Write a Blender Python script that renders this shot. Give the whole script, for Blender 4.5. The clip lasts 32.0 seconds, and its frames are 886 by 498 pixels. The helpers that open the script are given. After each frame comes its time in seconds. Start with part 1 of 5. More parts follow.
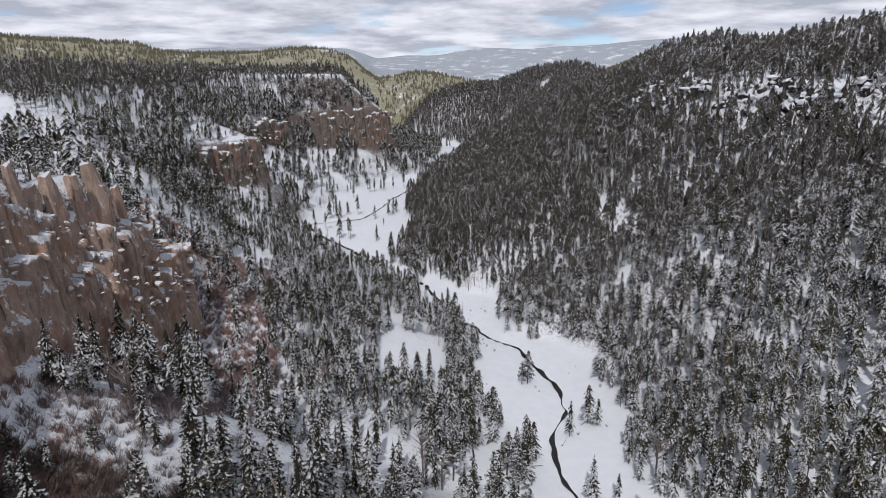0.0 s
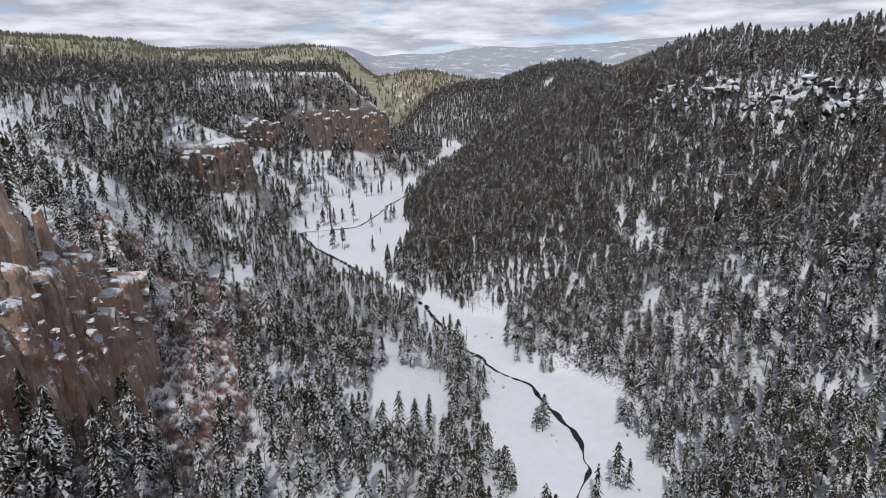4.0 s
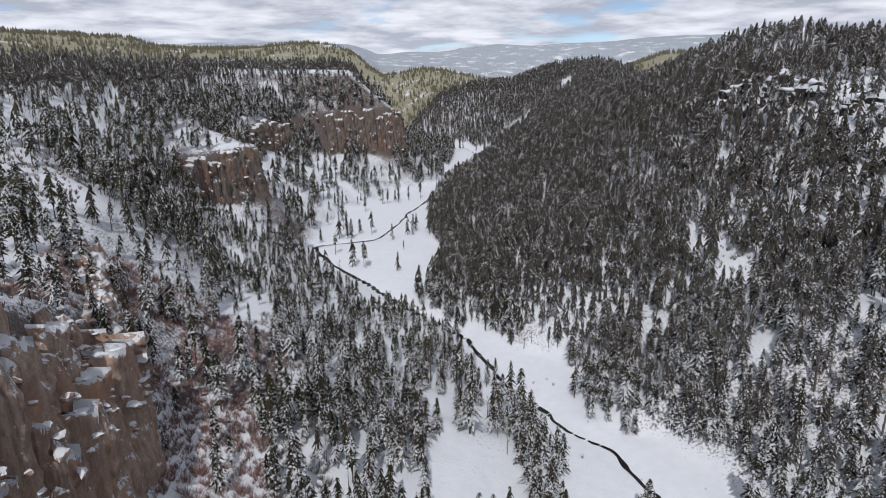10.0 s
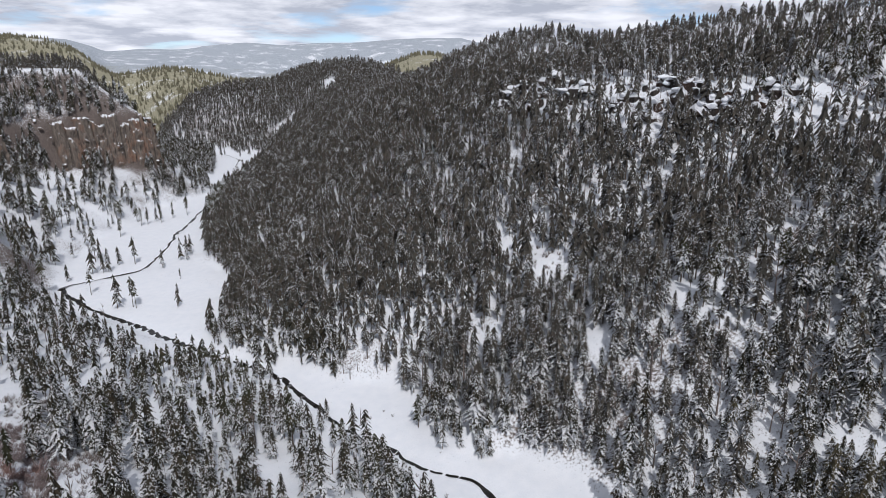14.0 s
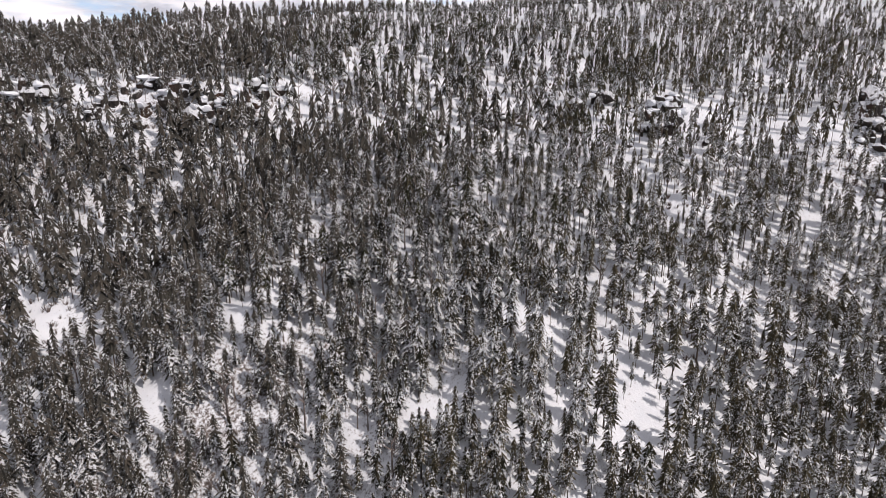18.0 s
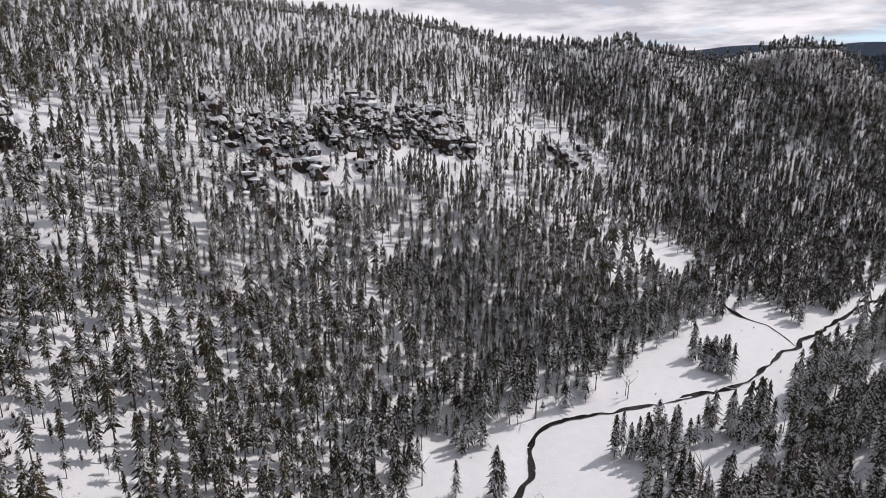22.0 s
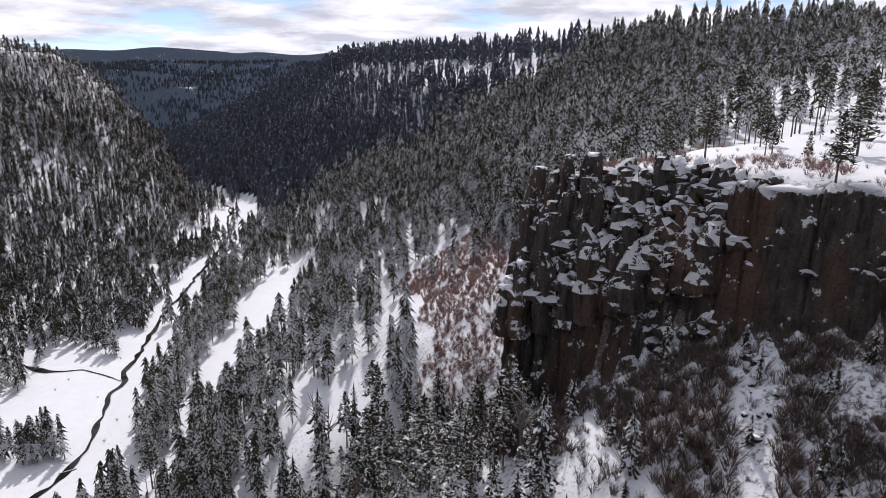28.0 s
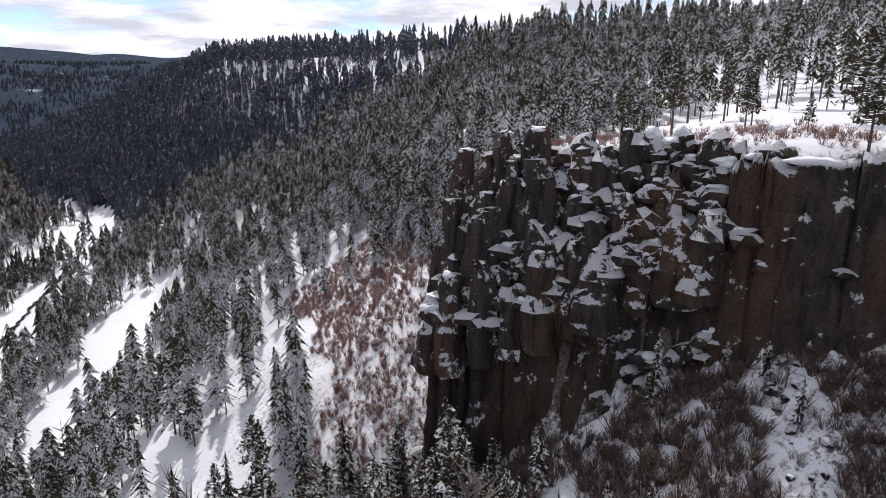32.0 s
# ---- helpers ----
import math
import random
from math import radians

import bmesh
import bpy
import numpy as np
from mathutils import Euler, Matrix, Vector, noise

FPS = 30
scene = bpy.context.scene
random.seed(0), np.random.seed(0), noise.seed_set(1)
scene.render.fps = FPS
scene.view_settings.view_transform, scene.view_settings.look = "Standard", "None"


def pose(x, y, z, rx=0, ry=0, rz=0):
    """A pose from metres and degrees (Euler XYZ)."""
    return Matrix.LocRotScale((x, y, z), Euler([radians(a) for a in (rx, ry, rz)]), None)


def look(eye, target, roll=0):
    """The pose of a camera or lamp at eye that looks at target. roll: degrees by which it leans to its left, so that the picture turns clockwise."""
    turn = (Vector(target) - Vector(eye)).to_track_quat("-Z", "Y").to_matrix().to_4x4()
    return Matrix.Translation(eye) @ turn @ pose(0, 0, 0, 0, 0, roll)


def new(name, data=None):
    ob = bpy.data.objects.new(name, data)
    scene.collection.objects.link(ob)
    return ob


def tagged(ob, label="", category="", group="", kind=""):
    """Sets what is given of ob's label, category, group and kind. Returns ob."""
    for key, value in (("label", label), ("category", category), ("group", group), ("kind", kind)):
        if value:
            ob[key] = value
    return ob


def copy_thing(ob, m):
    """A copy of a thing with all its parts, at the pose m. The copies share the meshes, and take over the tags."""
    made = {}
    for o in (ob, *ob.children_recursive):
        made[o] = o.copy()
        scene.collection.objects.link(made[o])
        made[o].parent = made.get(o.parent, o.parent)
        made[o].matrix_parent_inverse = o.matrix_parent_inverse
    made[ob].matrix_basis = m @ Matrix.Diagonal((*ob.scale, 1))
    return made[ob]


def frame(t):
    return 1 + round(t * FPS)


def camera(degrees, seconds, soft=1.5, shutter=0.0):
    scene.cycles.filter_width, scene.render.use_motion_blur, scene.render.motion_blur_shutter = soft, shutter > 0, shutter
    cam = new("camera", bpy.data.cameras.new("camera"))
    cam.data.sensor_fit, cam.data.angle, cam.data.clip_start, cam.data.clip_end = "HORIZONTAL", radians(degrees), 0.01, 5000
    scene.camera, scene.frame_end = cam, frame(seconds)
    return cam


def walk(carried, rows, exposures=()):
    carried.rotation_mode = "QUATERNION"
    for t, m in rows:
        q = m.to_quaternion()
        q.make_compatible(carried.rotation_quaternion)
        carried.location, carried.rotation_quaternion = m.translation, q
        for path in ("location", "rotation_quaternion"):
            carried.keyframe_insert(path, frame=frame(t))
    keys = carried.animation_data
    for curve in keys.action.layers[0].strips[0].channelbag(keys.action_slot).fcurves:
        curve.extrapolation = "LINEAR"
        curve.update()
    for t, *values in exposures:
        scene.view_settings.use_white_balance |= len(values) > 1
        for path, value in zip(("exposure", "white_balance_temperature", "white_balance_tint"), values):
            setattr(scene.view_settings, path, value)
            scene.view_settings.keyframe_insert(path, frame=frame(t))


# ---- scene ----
cam = camera(71.87, 32.0, soft=0.5)
# seconds, place, turn to the left, tilt, lean
PATH = [
    (0, -0.00, -0.00, 150.00, 0.000, -15.271, -0.187),
    (0.5, -0.15, 5.71, 150.01, -0.011, -15.271, -0.179),
    (1, -0.32, 11.42, 150.03, -0.003, -15.267, -0.159),
    (1.5, -0.52, 17.07, 150.06, -0.012, -15.276, -0.140),
    (2, -0.71, 22.65, 150.11, -0.015, -15.273, -0.120),
    (2.5, -0.85, 28.15, 150.15, -0.028, -15.286, -0.107),
    (3, -0.93, 33.69, 150.18, -0.029, -15.320, -0.080),
    (3.5, -0.98, 39.26, 150.21, -0.027, -15.353, -0.077),
    (5.5, -1.40, 61.17, 150.34, -0.044, -15.446, 0.037),
    (6, -3.01, 66.33, 150.34, -0.130, -15.435, 0.074),
    (6.5, -5.14, 71.26, 150.35, -0.140, -15.416, 0.080),
    (7, -7.85, 75.87, 150.38, -0.124, -15.423, 0.062),
    (7.5, -11.04, 80.33, 150.42, -0.010, -15.441, 0.023),
    (8, -14.41, 84.84, 150.47, 0.033, -15.421, -0.017),
    (8.5, -17.83, 89.52, 150.52, 0.017, -15.435, -0.014),
    (9, -21.21, 94.34, 150.56, 0.007, -15.467, 0.003),
    (9.5, -24.57, 99.19, 150.61, -0.012, -15.497, 0.021),
    (10, -27.92, 103.97, 150.65, -0.026, -15.528, 0.042),
    (10.5, -31.21, 108.67, 150.69, -0.034, -15.544, 0.060),
    (11, -34.38, 113.44, 150.73, -0.028, -15.568, 0.075),
    (11.5, -37.34, 118.31, 150.78, -0.611, -15.583, 0.070),
    (12, -39.95, 123.22, 150.83, -4.463, -15.553, 0.074),
    (12.5, -42.12, 128.17, 150.89, -8.854, -15.576, 0.091),
    (13, -43.91, 133.12, 150.97, -13.324, -15.543, 0.086),
    (13.5, -45.40, 138.05, 151.06, -17.838, -15.514, 0.079),
    (15.5, -45.76, 156.29, 151.13, -36.750, -15.438, 0.001),
    (16, -44.41, 160.84, 151.20, -42.479, -15.467, -0.025),
    (16.5, -42.81, 165.29, 151.27, -48.313, -15.496, -0.038),
    (17, -40.93, 169.51, 151.34, -54.906, -15.521, -0.044),
    (17.5, -38.74, 173.37, 151.39, -61.883, -15.504, -0.026),
    (18, -36.18, 176.81, 151.42, -68.831, -15.432, 0.001),
    (18.5, -33.28, 179.82, 151.42, -75.764, -15.416, 0.035),
    (19, -29.97, 182.44, 151.38, -82.626, -15.400, 0.023),
    (19.5, -26.29, 184.65, 151.31, -89.642, -15.364, -0.027),
    (20, -22.28, 186.41, 151.23, -96.990, -15.324, -0.060),
    (20.5, -18.03, 187.72, 151.14, -104.409, -15.295, -0.053),
    (21, -13.63, 188.57, 151.06, -111.772, -15.270, -0.001),
    (21.5, -9.08, 188.90, 151.01, -118.974, -15.239, 0.101),
    (22, -4.52, 188.71, 150.98, -126.146, -15.204, 0.178),
    (22.5, -0.05, 187.91, 150.98, -133.326, -15.155, 0.188),
    (23, 4.24, 186.41, 151.01, -140.124, -15.101, 0.172),
    (23.5, 8.22, 184.14, 151.07, -146.506, -15.019, 0.162),
    (24, 11.73, 181.07, 151.14, -152.501, -14.958, 0.134),
    (24.5, 14.65, 177.25, 151.22, -158.056, -14.864, 0.084),
    (25, 16.96, 172.79, 151.30, -161.636, -14.822, -0.030),
    (25.5, 18.69, 167.91, 151.39, -164.326, -14.791, -0.116),
    (26, 19.90, 162.91, 151.50, -171.837, -14.747, -0.133),
    (26.5, 20.81, 157.95, 151.61, -180.181, -14.752, -0.104),
    (28.5, 21.81, 138.89, 151.18, -190.792, -14.553, -0.036),
    (29, 21.47, 133.70, 149.94, -193.061, -14.551, -0.079),
    (29.5, 20.97, 128.46, 148.56, -195.131, -14.540, -0.103),
    (30, 20.31, 123.22, 147.12, -196.881, -14.495, -0.076),
    (30.5, 19.53, 118.05, 145.63, -198.031, -14.430, -0.048),
    (31, 18.70, 112.85, 144.14, -198.976, -14.357, -0.015),
    (31.5, 17.89, 107.41, 142.67, -199.875, -14.264, 0.034),
    (32, 17.27, 101.45, 141.23, -200.178, -13.951, 0.105),
]
walk(cam, [(t, pose(x, y, z, 90 + tilt, 0, turn) @ pose(0, 0, 0, 0, 0, lean)) for t, x, y, z, turn, tilt, lean in PATH],
     [(0, -0.58, 6130, 14), (13, -0.53, 6080, 13), (16, -0.18, 6230, 15), (19, -0.17, 6700, 19), (22, -0.44, 6550, 17), (26, -0.26, 6350, 18), (29, -0.1, 6350, 18), (32, 0.02, 6400, 17)])

# ---- light ----
SUN_AZ, SUN_EL = 187.0, 48.0          # degrees from +y clockwise, and up
world = bpy.data.worlds.new("sky")
scene.world = world
world.use_nodes = True


def node(tree, kind, **settings):
    n = tree.nodes.new(kind)
    for key, value in settings.items():
        if key in n.inputs:
            n.inputs[key].default_value = value
    return n


def build_sky():
    tree = world.node_tree
    tree.nodes.clear()
    link = tree.links.new
    out = node(tree, "ShaderNodeOutputWorld")
    back = node(tree, "ShaderNodeBackground", Strength=0.118)
    sky = node(tree, "ShaderNodeTexSky")
    sky.sky_type = "NISHITA"
    sky.sun_disc = False
    sky.altitude, sky.dust_density, sky.ozone_density = 2300, 0.3, 1.6
    sky.sun_elevation, sky.sun_rotation = radians(SUN_EL), radians(SUN_AZ)
    coord = node(tree, "ShaderNodeTexCoord")
    # a cloud deck seen in perspective: the way divided by its height
    split = node(tree, "ShaderNodeSeparateXYZ")
    link(coord.outputs["Generated"], split.inputs[0])
    lift = node(tree, "ShaderNodeMath")
    lift.operation = "ADD"
    lift.inputs[1].default_value = 0.10
    link(split.outputs["Z"], lift.inputs[0])
    low = node(tree, "ShaderNodeMath")
    low.operation = "MAXIMUM"
    low.inputs[1].default_value = 0.03
    link(lift.outputs[0], low.inputs[0])
    flat = node(tree, "ShaderNodeCombineXYZ")
    for axis in "XY":
        div = node(tree, "ShaderNodeMath")
        div.operation = "DIVIDE"
        link(split.outputs[axis], div.inputs[0])
        link(low.outputs[0], div.inputs[1])
        link(div.outputs[0], flat.inputs[axis])
    big = node(tree, "ShaderNodeTexNoise", Scale=0.62, Detail=7.0, Roughness=0.55, Distortion=0.2)
    link(flat.outputs[0], big.inputs["Vector"])
    cover = node(tree, "ShaderNodeValToRGB")
    cover.color_ramp.elements[0].position, cover.color_ramp.elements[1].position = 0.37, 0.47
    link(big.outputs["Fac"], cover.inputs[0])
    body = node(tree, "ShaderNodeTexNoise", Scale=1.3, Detail=6.0, Roughness=0.6)
    link(flat.outputs[0], body.inputs["Vector"])
    tone = node(tree, "ShaderNodeValToRGB")
    tone.color_ramp.elements[0].position, tone.color_ramp.elements[1].position = 0.4, 0.62
    tone.color_ramp.elements[0].color = (5.0, 5.25, 5.8, 1)
    tone.color_ramp.elements[1].color = (9.4, 9.45, 9.6, 1)
    link(body.outputs["Fac"], tone.inputs[0])
    mix = node(tree, "ShaderNodeMix")
    mix.data_type = "RGBA"
    link(cover.outputs[0], mix.inputs[0])
    link(sky.outputs[0], mix.inputs[6])
    link(tone.outputs[0], mix.inputs[7])
    haze = node(tree, "ShaderNodeMapRange")
    haze.inputs["From Min"].default_value, haze.inputs["From Max"].default_value = 0.05, 0.45
    haze.inputs["To Min"].default_value, haze.inputs["To Max"].default_value = 1.2, 0.75
    link(split.outputs["Z"], haze.inputs["Value"])
    glow = node(tree, "ShaderNodeVectorMath")
    glow.operation = "SCALE"
    link(mix.outputs[2], glow.inputs[0])
    link(haze.outputs[0], glow.inputs["Scale"])
    link(glow.outputs[0], back.inputs["Color"])
    link(back.outputs[0], out.inputs[0])


build_sky()
sun = new("sun", bpy.data.lights.new("sun", "SUN"))
sun.data.energy, sun.data.angle, sun.data.color = 3.1, radians(0.6), (1.0, 0.95, 0.87)
sun_way = Vector((math.sin(radians(SUN_AZ)) * math.cos(radians(SUN_EL)), math.cos(radians(SUN_AZ)) * math.cos(radians(SUN_EL)), math.sin(radians(SUN_EL))))
sun.matrix_world = look(sun_way * 500, (0, 0, 0))


# ---- materials ----
def material(name, rough=0.8, spec=0.3):
    m = bpy.data.materials.new(name)
    m.use_nodes = True
    bsdf = m.node_tree.nodes["Principled BSDF"]
    bsdf.inputs["Roughness"].default_value = rough
    bsdf.inputs["Specular IOR Level"].default_value = spec
    return m, m.node_tree, bsdf


def ramp(tree, source, a, b, low, high):
    r = node(tree, "ShaderNodeValToRGB")
    e = r.color_ramp.elements
    e[0].position, e[1].position = a, b
    e[0].color, e[1].color = (*low, 1), (*high, 1)
    tree.links.new(source, r.inputs[0])
    return r.outputs[0]


def blend(tree, factor, a, b):
    m = node(tree, "ShaderNodeMix")
    m.data_type = "RGBA"
    for socket, value in ((m.inputs[0], factor), (m.inputs[6], a), (m.inputs[7], b)):
        if isinstance(value, tuple):
            socket.default_value = (*value, 1)
        elif isinstance(value, float):
            socket.default_value = value
        else:
            tree.links.new(value, socket)
    return m.outputs[2]


def maths(tree, what, a, b=0.0, clamp=False):
    m = node(tree, "ShaderNodeMath")
    m.operation, m.use_clamp = what, clamp
    for socket, value in zip(m.inputs, (a, b)):
        if isinstance(value, (int, float)):
            socket.default_value = value
        else:
            tree.links.new(value, socket)
    return m.outputs[0]


def place_of(tree, scale=(1, 1, 1)):
    g = node(tree, "ShaderNodeNewGeometry")
    mp = node(tree, "ShaderNodeMapping")
    mp.inputs["Scale"].default_value = scale
    tree.links.new(g.outputs["Position"], mp.inputs["Vector"])
    return mp.outputs[0]


def noise_of(tree, scale, detail=3.0, rough=0.55, stretch=(1, 1, 1)):
    n = node(tree, "ShaderNodeTexNoise", Scale=scale, Detail=detail, Roughness=rough)
    tree.links.new(place_of(tree, stretch), n.inputs["Vector"])
    return n.outputs["Fac"]


def upness(tree):
    g = node(tree, "ShaderNodeNewGeometry")
    s = node(tree, "ShaderNodeSeparateXYZ")
    tree.links.new(g.outputs["Normal"], s.inputs[0])
    return s.outputs["Z"]


def bump(tree, bsdf, height, strength, distance):
    b = node(tree, "ShaderNodeBump", Strength=strength, Distance=distance)
    tree.links.new(height, b.inputs["Height"])
    tree.links.new(b.outputs[0], bsdf.inputs["Normal"])


SNOW = (0.84, 0.86, 0.90)


def snow_ground():
    m, tree, bsdf = material("snow_ground", 0.65, 0.25)
    up = upness(tree)
    fine, wide = noise_of(tree, 0.9, 6.0, 0.7), noise_of(tree, 0.03, 4.0, 0.6)
    brush = ramp(tree, noise_of(tree, 1.7, 4.0), 0.35, 0.7, (0.07, 0.055, 0.05), (0.22, 0.18, 0.16))
    # brush and litter stick out of the snow, more so where the ground is steep
    steep = maths(tree, "MULTIPLY", maths(tree, "SUBTRACT", 1.0, up), 0.75, True)
    cover = maths(tree, "ADD", fine, maths(tree, "MULTIPLY", maths(tree, "SUBTRACT", wide, 0.5), 0.45))
    bare = maths(tree, "MULTIPLY", maths(tree, "SUBTRACT", maths(tree, "ADD", cover, steep), 0.67), 7.0, True)
    snow = ramp(tree, noise_of(tree, 0.2, 4.0), 0.3, 0.7, (0.78, 0.81, 0.86), SNOW)
    tree.links.new(blend(tree, bare, snow, brush), bsdf.inputs["Base Color"])
    bump(tree, bsdf, fine, 0.5, 0.5)
    return m


def rock(name, dark, light, rust, bare=0.35, stain=(0.022, 0.019, 0.017), dabs=0.6, cling=2.2, run=0.1, relief=1.0):
    m, tree, bsdf = material(name, 0.85, 0.2)
    up = upness(tree)
    streak = noise_of(tree, 0.55, 7.0, 0.65, (1, 1, run))
    blotch = noise_of(tree, 0.09, 4.0, 0.6, (1, 1, 0.35))
    grain = noise_of(tree, 1.6, 7.0, 0.7)
    base = ramp(tree, streak, 0.32, 0.7, dark, light)
    base = blend(tree, ramp(tree, blotch, 0.5, 0.68, (0, 0, 0), (0.7, 0.7, 0.7)), base, rust)
    base = blend(tree, ramp(tree, grain, 0.5, 0.62, (0, 0, 0), (0.55, 0.55, 0.55)), base, dark)
    base = blend(tree, ramp(tree, noise_of(tree, 0.35, 5.0, 0.6, (1.6, 1.6, 0.05)), 0.56, 0.66, (0, 0, 0), (0.7, 0.7, 0.7)), base, stain)
    # snow lies on ledges and clings in dabs
    catch = maths(tree, "ADD", maths(tree, "MULTIPLY", up, 0.75), maths(tree, "MULTIPLY", maths(tree, "SUBTRACT", noise_of(tree, dabs, 6.0, 0.7), 0.5), cling))
    snow = ramp(tree, catch, bare, bare + 0.06, (0, 0, 0), (1, 1, 1))
    tree.links.new(blend(tree, snow, base, SNOW), bsdf.inputs["Base Color"])
    bump(tree, bsdf, maths(tree, "ADD", streak, grain), relief, 1.3)
    return m


def needles(name, deep, pale, snowy, dabs=1.25):
    m, tree, bsdf = material(name, 0.9, 0.08)
    up = upness(tree)
    stand = noise_of(tree, 0.12, 3.0)
    tuft = noise_of(tree, 2.6, 3.0)
    green = blend(tree, ramp(tree, stand, 0.36, 0.64, (0, 0, 0), (1, 1, 1)), deep, pale)
    green = blend(tree, ramp(tree, tuft, 0.3, 0.7, (0.5, 0.5, 0.5), (0, 0, 0)), green, (0.02, 0.02, 0.016))
    # snow in small dabs on the boughs, more in some stands than in others
    tint = ramp(tree, noise_of(tree, 0.3, 1.0), 0.45, 0.7, (0, 0, 0), (0.6, 0.6, 0.6))
    green = blend(tree, tint, green, tuple(0.55 * c + d for c, d in zip(pale, (0.06, 0.04, 0.025))))
    catch = maths(tree, "ADD", maths(tree, "MULTIPLY", up, 0.16), noise_of(tree, dabs, 3.0, 0.65))
    catch = maths(tree, "ADD", catch, maths(tree, "MULTIPLY", maths(tree, "SUBTRACT", noise_of(tree, 0.16, 2.0), 0.5), 0.42))
    # each bough carries its own load
    bough = node(tree, "ShaderNodeNewGeometry").outputs["Random Per Island"]
    catch = maths(tree, "ADD", catch, maths(tree, "MULTIPLY", maths(tree, "SUBTRACT", bough, 0.5), 0.1))
    snow = ramp(tree, catch, snowy - 0.008, snowy + 0.02, (0, 0, 0), (0.95, 0.95, 0.95))
    colour = blend(tree, snow, green, SNOW)
    tree.links.new(colour, bsdf.inputs["Base Color"])
    thin = node(tree, "ShaderNodeBsdfTranslucent")
    tree.links.new(colour, thin.inputs["Color"])
    both = node(tree, "ShaderNodeMixShader")
    both.inputs[0].default_value = 0.32
    tree.links.new(bsdf.outputs[0], both.inputs[1])
    tree.links.new(thin.outputs[0], both.inputs[2])
    tree.links.new(both.outputs[0], tree.nodes["Material Output"].inputs["Surface"])
    return m


def far_woods(name, low, high, open_, beyond=None):
    """Closed woods seen from afar, with snowy openings; beyond: paler, bluer colours that paint haze on the snowy
    ground further out.
    """
    m, tree, bsdf = material(name, 1.0, 0.0)
    crowns = noise_of(tree, 0.17, 5.0, 0.75)
    stand = noise_of(tree, 0.012, 4.0, 0.6)
    green = ramp(tree, crowns, 0.36, 0.66, low, high)
    gap = maths(tree, "ADD", maths(tree, "MULTIPLY", stand, 0.7), maths(tree, "MULTIPLY", crowns, 0.5))
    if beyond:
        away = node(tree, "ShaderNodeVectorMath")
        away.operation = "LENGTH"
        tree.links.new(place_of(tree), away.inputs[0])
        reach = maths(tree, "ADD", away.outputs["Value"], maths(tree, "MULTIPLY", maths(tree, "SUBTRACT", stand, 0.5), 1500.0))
        # haze is mixed into the colour with distance
        haze_in = maths(tree, "MULTIPLY", maths(tree, "SUBTRACT", reach, 2650.0), 1 / 700, True)
        green = blend(tree, haze_in, green, ramp(tree, crowns, 0.36, 0.66, *beyond))
        gap = maths(tree, "ADD", gap, maths(tree, "MULTIPLY", haze_in, 0.02))
    snow = ramp(tree, gap, open_, open_ + 0.06, (0, 0, 0), (0.85, 0.85, 0.85))
    tree.links.new(blend(tree, snow, green, SNOW), bsdf.inputs["Base Color"])
    bump(tree, bsdf, crowns, 0.7, 4.0)
    return m


def plain(name, low, high, scale, rough=0.85, stretch=(1, 1, 1)):
    m, tree, bsdf = material(name, rough, 0.2)
    n = noise_of(tree, scale, 4.0, 0.6, stretch)
    tree.links.new(ramp(tree, n, 0.3, 0.7, low, high), bsdf.inputs["Base Color"])
    bump(tree, bsdf, n, 0.4, 0.1)
    return m


M_GROUND = snow_ground()
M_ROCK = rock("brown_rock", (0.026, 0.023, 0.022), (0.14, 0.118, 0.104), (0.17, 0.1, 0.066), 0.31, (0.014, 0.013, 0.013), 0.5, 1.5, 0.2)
M_GREY_ROCK = rock("grey_rock", (0.022, 0.02, 0.019), (0.1, 0.085, 0.077), (0.14, 0.072, 0.046), 0.24, (0.014, 0.013, 0.013), 0.26, 1.7, 0.3)
# rust hue paler than the stone, making up for missing soft light
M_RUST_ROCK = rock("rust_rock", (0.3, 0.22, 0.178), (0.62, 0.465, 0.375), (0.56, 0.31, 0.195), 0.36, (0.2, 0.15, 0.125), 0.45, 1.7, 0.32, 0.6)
M_FAR_ROCK = rock("weathered_brown_rock", (0.085, 0.073, 0.066), (0.27, 0.225, 0.19), (0.3, 0.165, 0.11), 0.42, (0.05, 0.042, 0.036), 0.3, 1.6, 0.2, 0.7)
M_SPRUCE = needles("spruce_needles", (0.034, 0.035, 0.026), (0.072, 0.067, 0.051), 0.612)
M_PINE = needles("pine_needles", (0.042, 0.046, 0.027), (0.084, 0.082, 0.053), 0.612)
M_FROSTED = needles("frosted_spruce_needles", (0.04, 0.046, 0.028), (0.095, 0.095, 0.06), 0.585)
# lightened to stand in for sunlight and haze on the far mesas
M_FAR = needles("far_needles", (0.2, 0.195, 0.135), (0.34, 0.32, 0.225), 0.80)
# blue put into the next two needle colours imitates haze and cloud shade
M_HAZY_SPRUCE = needles("hazy_spruce_needles", (0.075, 0.095, 0.135), (0.14, 0.165, 0.215), 0.675, 0.6)
M_HAZY_DISTANT = needles("hazy_distant_needles", (0.06, 0.075, 0.095), (0.1, 0.12, 0.15), 0.75)
# fewer snow dabs keep these trees darker, imitating a cloud's shade
M_CLOUD_SHADE_SPRUCE = needles("cloud_shade_needles", (0.075, 0.071, 0.063), (0.138, 0.13, 0.114), 0.652)
M_SUNNY_PINE = needles("sunny_pine_needles", (0.072, 0.066, 0.043), (0.135, 0.121, 0.08), 0.6, 1.6)
